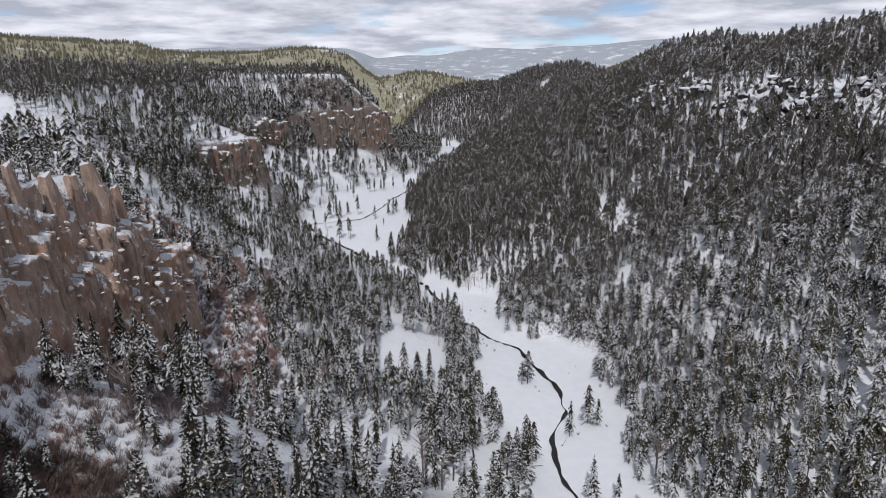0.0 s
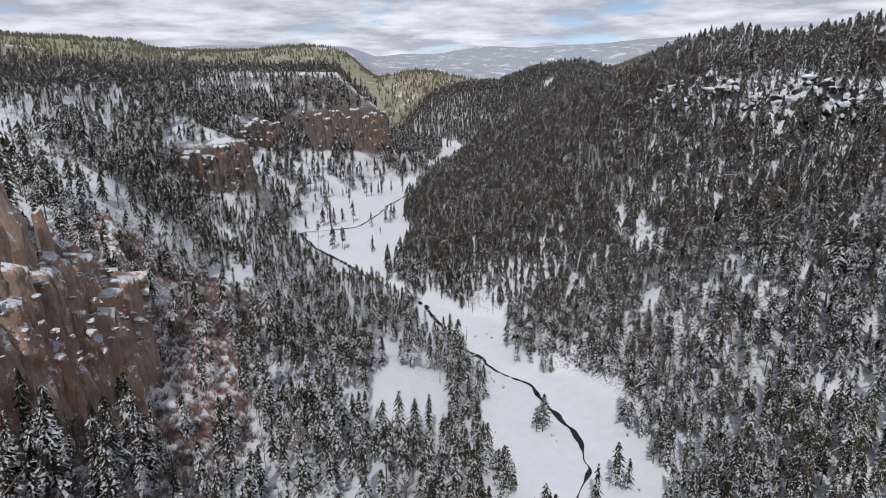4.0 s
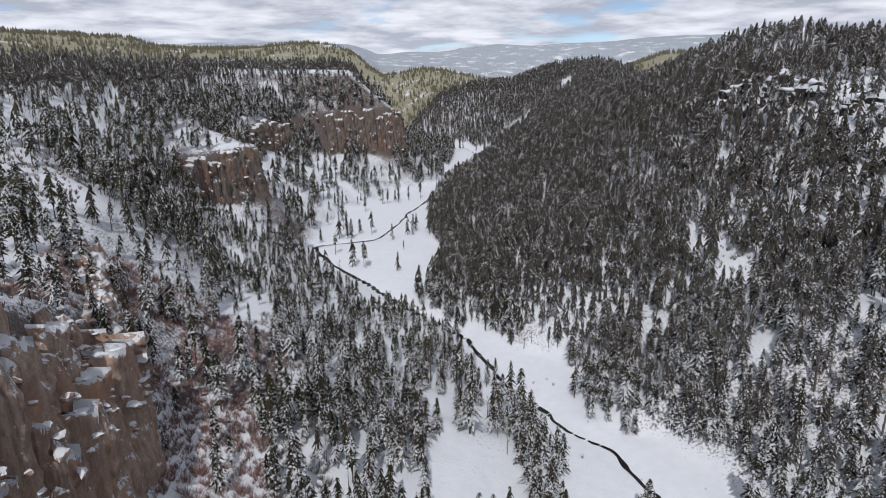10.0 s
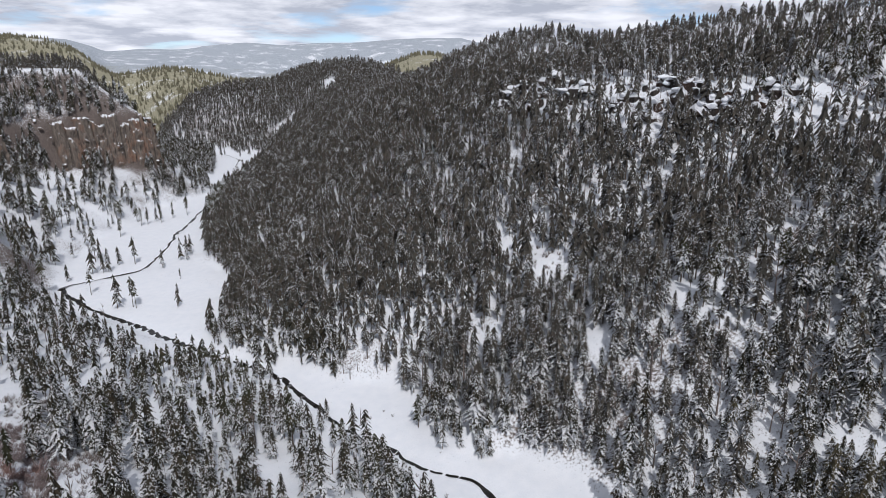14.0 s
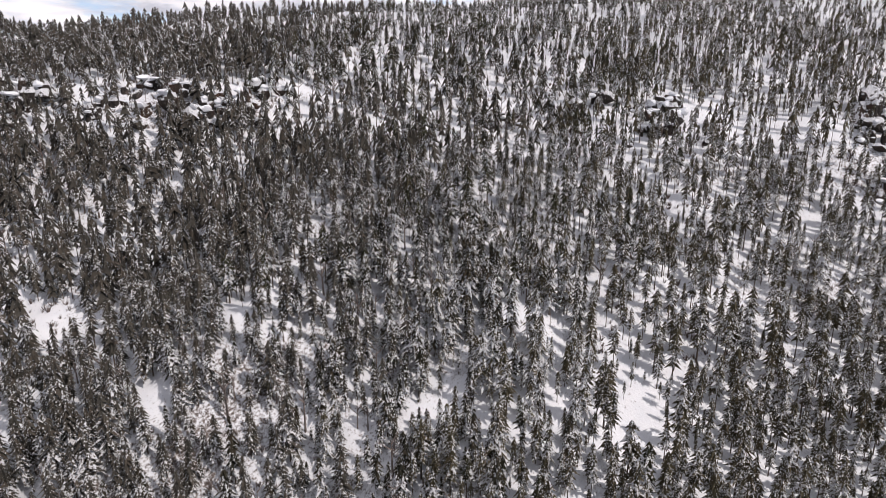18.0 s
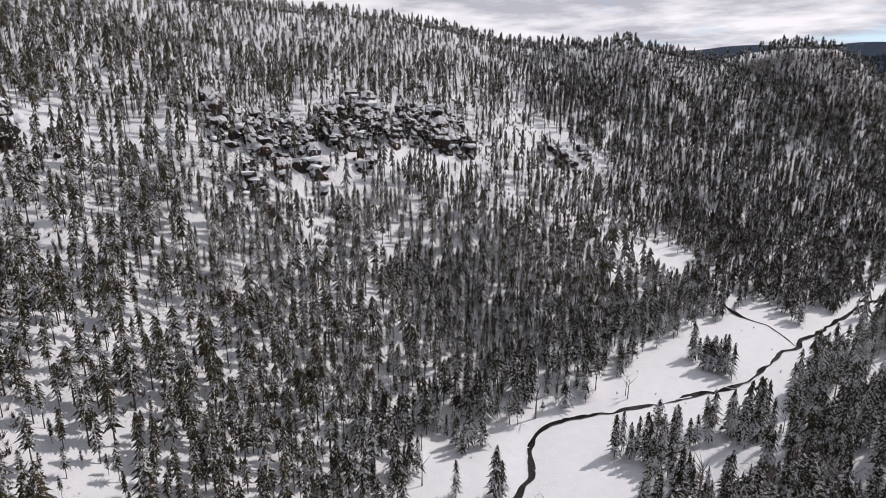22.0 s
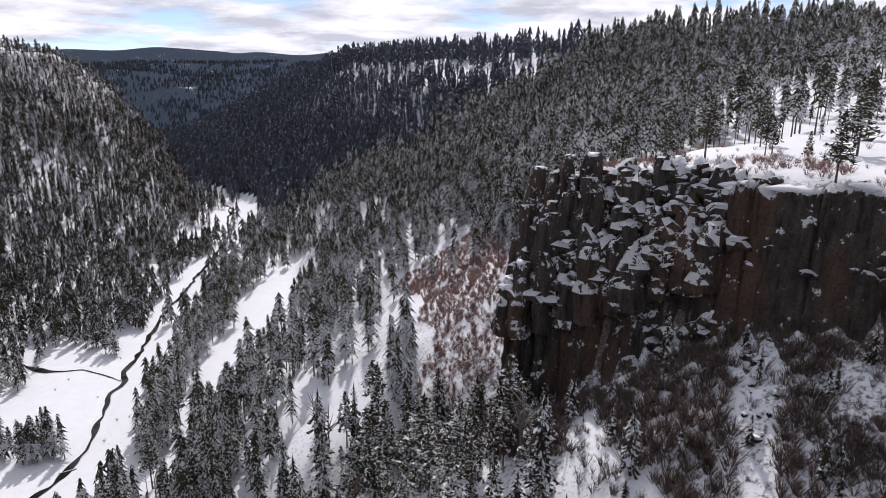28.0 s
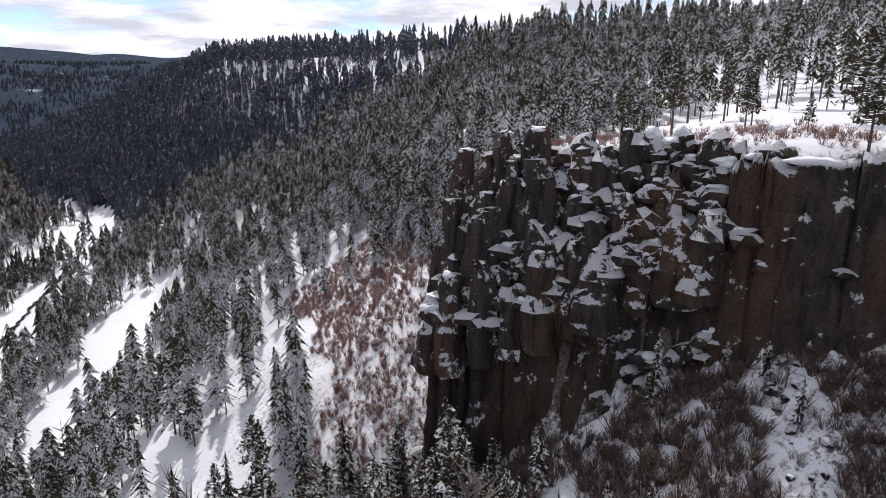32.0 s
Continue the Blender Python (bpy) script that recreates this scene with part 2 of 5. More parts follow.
# olive paled, and bluer further out, so that the colour carries haze
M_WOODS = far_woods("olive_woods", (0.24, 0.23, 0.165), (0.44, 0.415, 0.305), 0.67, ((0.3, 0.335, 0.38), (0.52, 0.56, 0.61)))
# dark blue stands in for cloud shade and haze over the southern woods
M_SHADED_WOODS = far_woods("shaded_hazy_woods", (0.032, 0.044, 0.066), (0.075, 0.096, 0.13), 0.73)
M_BARK = plain("bark", (0.05, 0.04, 0.035), (0.16, 0.125, 0.1), 3.0)
M_TWIG = plain("grey_twigs", (0.10, 0.08, 0.075), (0.26, 0.22, 0.2), 2.0)
M_DARK_TWIG = plain("dark_twigs", (0.055, 0.041, 0.036), (0.2, 0.15, 0.13), 0.6)
M_RED = plain("red_twigs", (0.19, 0.11, 0.095), (0.4, 0.275, 0.245), 0.5)
M_MAUVE = plain("mauve_twigs", (0.13, 0.10, 0.10), (0.33, 0.27, 0.265), 0.4)
M_SNOW = plain("snow", (0.78, 0.81, 0.86), SNOW, 0.6, 0.6)
M_WATER = plain("creek_water", (0.008, 0.008, 0.008), (0.03, 0.027, 0.024), 0.8, 0.07)

# ---- the lie of the land: lines along the canyon, each (y, x, z) ----
CREEK = [(-1300, 600), (-900, 320), (-800, 230), (-700, 172), (-500, 142), (-350, 146), (-271, 148), (-181, 144), (-107, 137), (-73, 144), (-42, 155), (-18, 164), (2, 168), (16, 167), (27, 156), (36, 143), (50, 138), (80, 128), (140, 88), (196, 48), (225, 44), (245, 52), (270, 60), (298, 53), (326, 44), (348, 26), (386, 4), (441, -14), (493, -51), (546, -87), (581, -109), (620, -134), (646, -147), (658, -146), (667, -120), (676, -94), (700, -85), (791, -70), (845, -56), (948, -34), (1009, -13), (1241, 17), (1400, 40), (1500, 20), (1600, -50), (1701, -160), (2400, -300)]
TOE_LEFT = [(-1300, 500, 6), (-900, 260, 4), (-800, 190, 4), (-700, 128, 3), (-389, 62, 3), (-309, 58, 3), (-178, 78, 2), (-60, 104, 2), (-24, 104, 2), (16, 108, 2), (60, 100, 2), (100, 76, 2), (196, 14, 2), (273, 15, 2), (323, 24, 2), (340, 12, 2), (360, 2, 2)] + \
    [(402, -6, 2), (436, -18, 2), (470, -40, 2), (493, -60, 2), (546, -97, 2), (577, -122, 2), (640, -155, 3), (700, -150, 3), (793, -138, 3), (900, -105, 3), (960, -70, 3), (1019, -25, 3), (1150, -22, 3), (1241, -10, 3), (1459, 0, 3), (1600, -110, 4), (1700, -220, 4), (2400, -380, 6)]
FOOT_LEFT = [(-1300, 350, 46), (-900, 120, 60), (-800, 100, 42), (-600, 60, 32), (-500, 46, 38), (-394, 8, 52), (-284, -40, 72), (-170, -44, 82), (-60, -46, 88), (-32, -34, 74), (-15, -19, 54), (-5, -30, 60), (5, -42, 72), (15, -52, 87), (25, -60, 97), (35, -68, 104), (45, -76, 108), (70, -88, 102), (100, -96, 86), (130, -100, 90), (160, -103, 77), (180, -102, 63)] + \
    [(195, -100, 53), (215, -102, 48), (230, -104, 45), (265, -113, 44), (285, -122, 50), (340, -130, 45), (400, -142, 38), (450, -155, 35), (500, -182, 42), (540, -205, 54), (585, -216, 50), (645, -182, 48), (690, -213, 50), (740, -241, 66), (860, -230, 64), (925, -184, 56), (965, -136, 50), (1002, -81, 44), (1050, -92, 46), (1300, -130, 40), (1700, -300, 80), (2400, -460, 100)]
RIM_LEFT = [(-1300, 250, 98), (-900, 40, 130), (-800, 20, 105), (-600, 10, 48), (-500, -2, 57), (-394, -50, 76), (-284, -118, 121), (-170, -82, 124), (-60, -64, 118), (-32, -56, 125), (-16, -41, 129), (0, -53, 132), (13, -62, 133), (25, -69, 133), (45, -82, 134), (70, -95, 133), (100, -106, 130), (160, -116, 124), (195, -116, 119)] + \
    [(215, -119, 109), (235, -122, 100), (265, -134, 88), (285, -145, 82), (340, -185, 90), (450, -222, 94), (540, -236, 92), (585, -238, 94), (620, -215, 93), (650, -195, 92), (700, -235, 94), (760, -262, 96), (880, -252, 102), (940, -205, 106), (975, -156, 106), (1010, -98, 106), (1060, -118, 100), (1300, -190, 78), (1700, -380, 120), (2400, -540, 130)]
BENCH_LEFT = [(-1300, 130, 158), (-1164, 66, 184), (-1069, 22, 198), (-960, -33, 197), (-900, -56, 193), (-800, -90, 190), (-600, -70, 98), (-500, -80, 72), (-394, -130, 90), (-284, -200, 152), (-60, -180, 148), (15, -165, 144), (100, -210, 146), (200, -230, 136), (300, -270, 118), (400, -300, 134), (450, -300, 142), (600, -312, 146), (760, -340, 147), (880, -332, 149), (940, -270, 160), (980, -215, 161), (1010, -162, 163), (1062, -166, 163), (1110, -190, 150), (1300, -255, 112), (1700, -460, 140), (2400, -620, 150)]
TOP_LEFT = [(-1300, 0, 188), (-1069, -130, 204), (-900, -190, 205), (-800, -210, 203), (-600, -270, 201), (-394, -360, 205), (-284, -420, 200), (0, -400, 190), (200, -470, 165), (500, -560, 166), (900, -480, 171), (1100, -420, 167), (1300, -430, 155), (1700, -640, 160), (2400, -800, 165)]
TOE_RIGHT = [(-1300, 700, 6), (-900, 400, 5), (-700, 204, 4), (-550, 178, 3), (-318, 189, 3), (-260, 186, 3), (-200, 200, 3), (-150, 194, 3), (-94, 191, 3), (-55, 181, 3), (-34, 175, 3), (-18, 180, 3), (2, 177, 2), (23, 175, 2), (48, 181, 2), (75, 176, 3), (120, 135, 3), (195, 80, 2), (279, 92, 2), (320, 82, 2)] + \
    [(336, 66, 2), (346, 46, 2), (380, 46, 2), (396, 46, 2), (420, 34, 2), (440, 4, 2), (470, -24, 2), (490, -40, 2), (516, -42, 3), (560, -36, 3), (600, -23, 3), (690, -46, 3), (784, -42, 3), (869, -38, 3), (1000, 5, 3), (1187, 58, 3), (1446, 98, 3), (1600, 0, 4), (1700, -110, 4), (2400, -240, 6)]
MID_RIGHT = [(-1300, 800, 60), (-900, 460, 50), (-760, 262, 40), (-700, 232, 58), (-640, 224, 58), (-550, 220, 46), (-310, 300, 38), (-100, 280, 45), (30, 275, 48), (143, 243, 55), (235, 190, 58), (331, 140, 60), (405, 127, 50), (520, 105, 62), (650, 90, 70), (800, 80, 62), (1000, 74, 62), (1241, 150, 60), (1446, 160, 62), (1600, 80, 60), (1700, -30, 95), (2400, -120, 110)]
SILL_RIGHT = [(-1300, 900, 90), (-900, 500, 80), (-760, 285, 74), (-700, 260, 103), (-640, 274, 112), (-560, 290, 104), (-456, 345, 98), (-219, 374, 92), (-98, 385, 106), (-10, 380, 112), (25, 366, 108), (100, 352, 118), (206, 330, 118), (268, 324, 124), (381, 295, 138), (445, 228, 124), (560, 184, 132), (650, 172, 126), (800, 165, 112), (1000, 190, 105), (1446, 225, 115), (1600, 160, 110), (1700, 60, 122), (2400, -20, 120)]
STEP_RIGHT = [(-1300, 1000, 100), (-900, 520, 88), (-760, 304, 98), (-700, 291, 146), (-640, 310, 150), (-560, 322, 136), (-456, 372, 112), (-219, 398, 104), (-98, 406, 122), (-10, 400, 130), (25, 388, 120), (100, 378, 130), (206, 352, 130), (268, 348, 136), (381, 318, 149), (445, 250, 142), (560, 206, 146), (650, 194, 138), (800, 185, 122), (1000, 210, 115), (1446, 250, 140), (1600, 214, 158), (1700, 160, 134), (2400, 100, 95)]
CREST_RIGHT = [(-1300, 1100, 110), (-900, 560, 95), (-760, 330, 124), (-712, 320, 164), (-690, 324, 178), (-650, 344, 189), (-620, 357, 192), (-590, 366, 192), (-572, 384, 184), (-552, 420, 172), (-505, 440, 180), (-450, 458, 189), (-428, 470, 194), (-385, 498, 188), (-330, 522, 188), (-290, 532, 191), (-219, 538, 202), (-149, 540, 208), (-8, 535, 210), (250, 520, 214), (380, 470, 205), (450, 405, 202), (509, 350, 195), (560, 333, 190), (616, 315, 181), (656, 307, 182), (712, 292, 193), (765, 282, 191), (800, 272, 182), (886, 272, 176), (965, 268, 160), (1050, 272, 149), (1200, 300, 140), (1450, 330, 160), (1582, 320, 180), (1690, 240, 168), (2400, 300, 130)]


def along(line, y, column=1):
    rows = np.array(line, float)
    return np.interp(y, rows[:, 0], rows[:, column])


def creek_bed(y):
    """The creek's x at y, its bends rounded."""
    rows = np.array(CREEK, float)
    return sum(w * np.interp(y + d, rows[:, 0], rows[:, 1]) for d, w in ((-9, 0.12), (-4.5, 0.23), (0, 0.3), (4.5, 0.23), (9, 0.12)))


def axis(low, fine_low, fine_high, high, step, growth):
    inner = np.arange(fine_low, fine_high + step, step)
    right, left, s = [inner[-1]], [inner[0]], step
    while right[-1] < high:
        s *= growth
        right.append(right[-1] + s)
    s = step
    while left[-1] > low:
        s *= growth
        left.append(left[-1] - s)
    return np.concatenate([left[:0:-1], inner, right[1:]])


XS = axis(-4700, -260, 560, 4700, 4.5, 1.06)
YS = axis(-4700, -560, 1040, 4700, 4.5, 1.05)


def rough_field(shape_x, shape_y, cell, seed):
    """Smooth value noise over the plan, about -1 to 1."""
    rng = np.random.default_rng(seed)
    table = rng.uniform(-1, 1, (256, 256))
    u, v = shape_x / cell, shape_y / cell
    i, j = np.floor(u).astype(int), np.floor(v).astype(int)
    a, b = u - i, v - j
    a, b = a * a * (3 - 2 * a), b * b * (3 - 2 * b)
    t = lambda p, q: table[p % 256, q % 256]
    return (t(i, j) * (1 - a) + t(i + 1, j) * a) * (1 - b) + (t(i, j + 1) * (1 - a) + t(i + 1, j + 1) * a) * b


def smooth(a, b, v):
    k = np.clip((v - a) / (b - a), 0, 1)
    return k * k * (3 - 2 * k)


def far_land(x, y):
    """Mesas and ridges round the canyon, out to the horizon."""
    r, az = np.hypot(x, y), np.degrees(np.arctan2(x, y))
    bump_ = lambda c, w: np.exp(-((((az - c) + 180) % 360 - 180) / w) ** 2)
    z = 140 + 14 * rough_field(x, y, 420, 3)
    z = z + smooth(1500, 2500, r) * np.interp(az, [-80, -50, -34, -27, -19, -14, -10, -8.3, -6, 0], [70, 148, 148, 134, 140, 146, 140, 118, 30, 0])
    z = z + smooth(1500, 1950, r) * (1 - smooth(2100, 2700, r)) * 76 * bump_(-2, 5)
    z = z + smooth(1700, 2200, r) * (1 - smooth(2400, 3000, r)) * 92 * bump_(18.6, 5)
    z = z + smooth(3000, 4300, r) * np.interp(az, [-20, -8, 1, 11, 19, 22.5, 24.5, 40], [60, 90, 205, 228, 262, 270, 230, 120])
    z = z + smooth(1600, 3000, r) * 126 * bump_(168, 34)
    z = z + smooth(1300, 2600, r) * 70 * (bump_(90, 40) + bump_(-120, 40))
    return z + smooth(1400, 2400, r) * 16 * rough_field(x, y, 260, 5)


def shape_land():
    gx, gy = np.meshgrid(XS, YS)
    z = far_land(gx, gy)
    for j, y in enumerate(YS):
        if not -2000 < y < 2600:
            continue
        left = [along(line, y) for line in (TOP_LEFT, BENCH_LEFT, RIM_LEFT, FOOT_LEFT, TOE_LEFT)]
        right = [along(line, y) for line in (TOE_RIGHT, MID_RIGHT, SILL_RIGHT, STEP_RIGHT, CREST_RIGHT)]
        hl = [along(line, y, 2) for line in (TOP_LEFT, BENCH_LEFT, RIM_LEFT, FOOT_LEFT, TOE_LEFT)]
        hr = [along(line, y, 2) for line in (TOE_RIGHT, MID_RIGHT, SILL_RIGHT, STEP_RIGHT, CREST_RIGHT)]
        px = np.array(left + [creek_bed(y)] + right)
        px = np.maximum.accumulate(px + np.arange(len(px)) * 0.01)
        pz = np.array(hl + [0.0] + hr)
        row = np.interp(XS, px, pz)
        blend_out = np.maximum(smooth(0, 350, px[0] - XS), smooth(0, 240, XS - px[-1]))
        blend_out = np.maximum(blend_out, np.maximum(smooth(1900, 2600, y), smooth(-1250, -1900, y) if y < 0 else 0))
        z[j] = row * (1 - blend_out) + z[j] * blend_out
    # gullies and hummocks, none on the flat floor
    steep = np.hypot(*np.gradient(z, YS, XS))
    lumps = 3.2 * rough_field(gx, gy, 46, 11) + 1.7 * rough_field(gx, gy, 19, 12) + 0.8 * rough_field(gx, gy, 9, 13)
    z = z + lumps * smooth(0.08, 0.4, steep) + 0.25 * rough_field(gx, gy, 14, 14)
    # the creek's bed
    creek = creek_bed(YS)[:, None]
    slope = np.gradient(creek[:, 0], YS)[:, None]
    away = np.abs(gx - creek) / np.sqrt(1 + slope ** 2)
    inside = ((gy > -880) & (gy < 2300)).astype(float)
    z = z - 1.0 * np.exp(-(away / 3.2) ** 2) * inside
    return gx, gy, z


GX, GY, GZ = shape_land()


def height(x, y):
    x, y = np.asarray(x, float), np.asarray(y, float)
    i, j = np.clip(np.searchsorted(XS, x) - 1, 0, len(XS) - 2), np.clip(np.searchsorted(YS, y) - 1, 0, len(YS) - 2)
    a, b = (x - XS[i]) / (XS[i + 1] - XS[i]), (y - YS[j]) / (YS[j + 1] - YS[j])
    return (GZ[j, i] * (1 - a) + GZ[j, i + 1] * a) * (1 - b) + (GZ[j + 1, i] * (1 - a) + GZ[j + 1, i + 1] * a) * b


def steepness(x, y, d=3.0):
    return np.hypot(height(x + d, y) - height(x - d, y), height(x, y + d) - height(x, y - d)) / (2 * d)


def raw_mesh(name, verts, faces, materials, which=None, shade=False):
    """A mesh from arrays; all faces have as many corners."""
    me = bpy.data.meshes.new(name)
    n = faces.shape[1]
    me.vertices.add(len(verts))
    me.vertices.foreach_set("co", np.ascontiguousarray(verts, np.float32).ravel())
    me.loops.add(faces.size)
    me.loops.foreach_set("vertex_index", np.ascontiguousarray(faces, np.int32).ravel())
    me.polygons.add(len(faces))
    me.polygons.foreach_set("loop_start", np.arange(0, faces.size, n, dtype=np.int32))
    for m in materials:
        me.materials.append(m)
    if which is not None:
        me.polygons.foreach_set("material_index", np.ascontiguousarray(which, np.int32))
    me.polygons.foreach_set("use_smooth", np.full(len(faces), shade))
    me.update(calc_edges=True)
    me.validate()
    return me


def build_ground():
    rows, cols = GZ.shape
    verts = np.stack([GX, GY, GZ], -1).reshape(-1, 3)
    k = np.arange(rows * cols).reshape(rows, cols)
    faces = np.stack([k[:-1, :-1], k[:-1, 1:], k[1:, 1:], k[1:, :-1]], -1).reshape(-1, 4)
    # far off the snow lies under closed woods
    mid = verts[faces].mean(1)
    x, y = mid[:, 0], mid[:, 1]
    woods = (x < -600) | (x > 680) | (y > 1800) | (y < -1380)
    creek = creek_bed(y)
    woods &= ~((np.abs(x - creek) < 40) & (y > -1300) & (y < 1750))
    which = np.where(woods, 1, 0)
    # the southern hills get the woods coloured for shade and haze
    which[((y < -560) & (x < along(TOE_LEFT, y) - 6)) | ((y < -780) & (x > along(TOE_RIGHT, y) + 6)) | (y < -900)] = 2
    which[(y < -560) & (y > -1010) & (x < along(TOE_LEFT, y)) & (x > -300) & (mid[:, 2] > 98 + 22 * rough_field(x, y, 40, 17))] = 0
    ob = new("ground", raw_mesh("ground", verts, faces, [M_GROUND, M_WOODS, M_SHADED_WOODS], which, True))
    tagged(ob, "snow-covered canyon floor, slopes and mesas with bare brush", "ground", kind="structure")


build_ground()


def build_creek():
    ys = np.arange(-860, 1500, 2.0)
    xs = creek_bed(ys)
    xs = xs + 2.0 * rough_field(ys, ys * 0, 15, 21) + 0.9 * rough_field(ys, ys * 0 + 30, 6, 24)
    slope = np.gradient(xs, ys)
    nx, ny = 1 / np.sqrt(1 + slope ** 2), -slope / np.sqrt(1 + slope ** 2)
    half = (0.85 + 0.35 * smooth(140, 60, ys) + 1.5 * smooth(375, 420, ys) * smooth(690, 600, ys) + 1.0 * rough_field(ys, ys * 0 + 50, 11, 22) + 0.6 * rough_field(ys, ys * 0 + 9, 5, 23)).clip(0.12, 3.4)
    z = height(xs, ys) + 0.35
    left, right = np.stack([xs - nx * half, ys - ny * half, z], 1), np.stack([xs + nx * half, ys + ny * half, z], 1)
    n = len(ys)
    verts = np.concatenate([left, right])
    k = np.arange(n - 1)
    faces = np.stack([k, k + n, k + n + 1, k + 1], 1)
    tagged(new("creek", raw_mesh("creek", verts, faces, [M_WATER], None, True)), "narrow dark open creek winding through snow", "creek", kind="structure")


build_creek()


def build_side_channel():
    """A short dark backwater that joins the creek."""
    ts = np.linspace(0, 1, 40)
    xs = np.interp(ts, [0, 0.35, 0.6, 1], [203, 185, 168, 143])
    ys = np.interp(ts, [0, 0.35, 0.6, 1], [-202, -194, -195, -182]) + 1.2 * rough_field(ts * 60, ts * 0, 9, 25)
    half = 0.45 + 2.2 * np.exp(-((ts - 0.25) / 0.14) ** 2) + 0.2 * rough_field(ts * 60, ts * 0, 4, 26)
    z = height(xs, ys) + 0.3
    verts = np.concatenate([np.stack([xs, ys - half, z], 1), np.stack([xs, ys + half, z], 1)])
    k = np.arange(len(ts) - 1)
    faces = np.stack([k, k + len(ts), k + len(ts) + 1, k + 1], 1)
    tagged(new("side_channel", raw_mesh("side_channel", verts, faces, [M_WATER], None, True)), "short dark backwater joining the creek", "creek", kind="structure")


build_side_channel()


# ---- trees ----
def spruce_shape(rng, whorls, blades, trunk_sides=4):
    """Verts, triangles and material numbers of a spruce one metre high: a trunk and whorls of drooping boughs."""
    v, f, w = [], [], []

    def add(points, tris, mat):
        base = len(v)
        v.extend(points)
        f.extend([tuple(base + i for i in t) for t in tris])
        w.extend([mat] * len(tris))

    ring = [(0.011 * math.cos(a), 0.011 * math.sin(a), 0) for a in np.arange(trunk_sides) * math.tau / trunk_sides]
    add(ring + [(0, 0, 0.93)], [(i, (i + 1) % trunk_sides, trunk_sides) for i in range(trunk_sides)], 0)
    skirt = rng.uniform(0.07, 0.2)
    # the dense middle of the crown
    spin, inner = rng.uniform(0, 6), 0.066 if whorls > 12 else 0.078
    ring = [(inner * rng.uniform(0.75, 1.2) * math.cos(spin + i * math.tau / 5), inner * rng.uniform(0.75, 1.2) * math.sin(spin + i * math.tau / 5), skirt + rng.uniform(-0.03, 0.05)) for i in range(5)]
    add(ring + [(0, 0, 0.93)], [(i, (i + 1) % 5, 5) for i in range(5)], 1)
    gap = 0.85 / whorls
    for k in range(whorls):
        q = k / (whorls - 1)
        level = skirt + (0.93 - skirt) * q ** 0.95
        reach = (0.128 * (1 - q) ** 0.62 + 0.012) * rng.uniform(0.75, 1.15)
        turn = rng.uniform(0, math.tau)
        for b in range(blades):
            a = turn + (b + rng.uniform(-0.3, 0.3)) * math.tau / blades
            far = reach * rng.uniform(0.55, 1.25)
            half = math.pi / blades * rng.uniform(0.4, 0.85)
            z = level + rng.uniform(-0.5, 0.5) * gap
            drop = far * rng.uniform(0.2, 0.75) + gap * 0.25
            root = min(z + gap * rng.uniform(0.3, 0.8), 0.96)
            mid, low = far * rng.uniform(0.55, 0.8), z - drop * 0.7
            p = [(0, 0, root), (mid * math.cos(a - half), mid * math.sin(a - half), low), (far * math.cos(a), far * math.sin(a), z - drop * rng.uniform(0.5, 1.1)),
                 (mid * math.cos(a + half), mid * math.sin(a + half), low + gap * rng.uniform(-0.2, 0.2))]
            add(p, [(0, 1, 2), (0, 2, 3)], 1)
    add([(0.012, 0, 0.88), (-0.008, 0.01, 0.88), (-0.008, -0.01, 0.88), (0, 0, 1.0)], [(0, 1, 3), (1, 2, 3), (2, 0, 3)], 1)
    return np.array(v), np.array(f), np.array(w)


def pine_shape(rng, tufts, sprays=4, bulk=1.0):
    """A pine one metre high: bare lower trunk, and a loose airy crown of needle sprays on short limbs."""
    v, f, w = [], [], []

    def add(points, tris, mat):
        base = len(v)
        v.extend(points)
        f.extend([tuple(base + i for i in t) for t in tris])
        w.extend([mat] * len(tris))

    ring = [(0.014 * math.cos(a), 0.014 * math.sin(a), 0) for a in np.arange(4) * math.tau / 4]
    add(ring + [(0, 0, 0.95)], [(i, (i + 1) % 4, 4) for i in range(4)], 0)
    low = rng.uniform(0.18, 0.36)
    for k in range(tufts):
        q = (k + rng.uniform(0, 0.8)) / tufts
        z = low + (0.95 - low) * q
        a, out = k * 2.4 + rng.uniform(-0.5, 0.5), 0.155 * (1 - q ** 1.6) ** 0.8 * rng.uniform(0.25, 1.1)
        out *= 1.0 if tufts > 40 else 0.85 if tufts > 20 else 0.72 * (1 - 0.5 * q)
        size = 0.052 * bulk * (1.15 - 0.5 * q) * rng.uniform(0.7, 1.3)
        c = np.array([out * math.cos(a), out * math.sin(a), z - 0.15 * out])
        if tufts > 40:
            add([(0, 0, z - 0.02), tuple(c), (0, 0, z - 0.008)], [(0, 1, 2)], 0)
        for _ in range(sprays):
            d = rng.normal(size=(3, 3)) * [1, 1, 0.8]
            d = d / np.linalg.norm(d, axis=1)[:, None] * rng.uniform(0.6, 1.35, (3, 1)) * size
            add([tuple(c + e) for e in d], [(0, 1, 2)], 1)
    add([(0.012, 0, 0.88), (-0.008, 0.01, 0.88), (-0.008, -0.01, 0.88), (0, 0, 0.99)], [(0, 1, 3), (1, 2, 3), (2, 0, 3)], 1)
    return np.array(v), np.array(f), np.array(w)


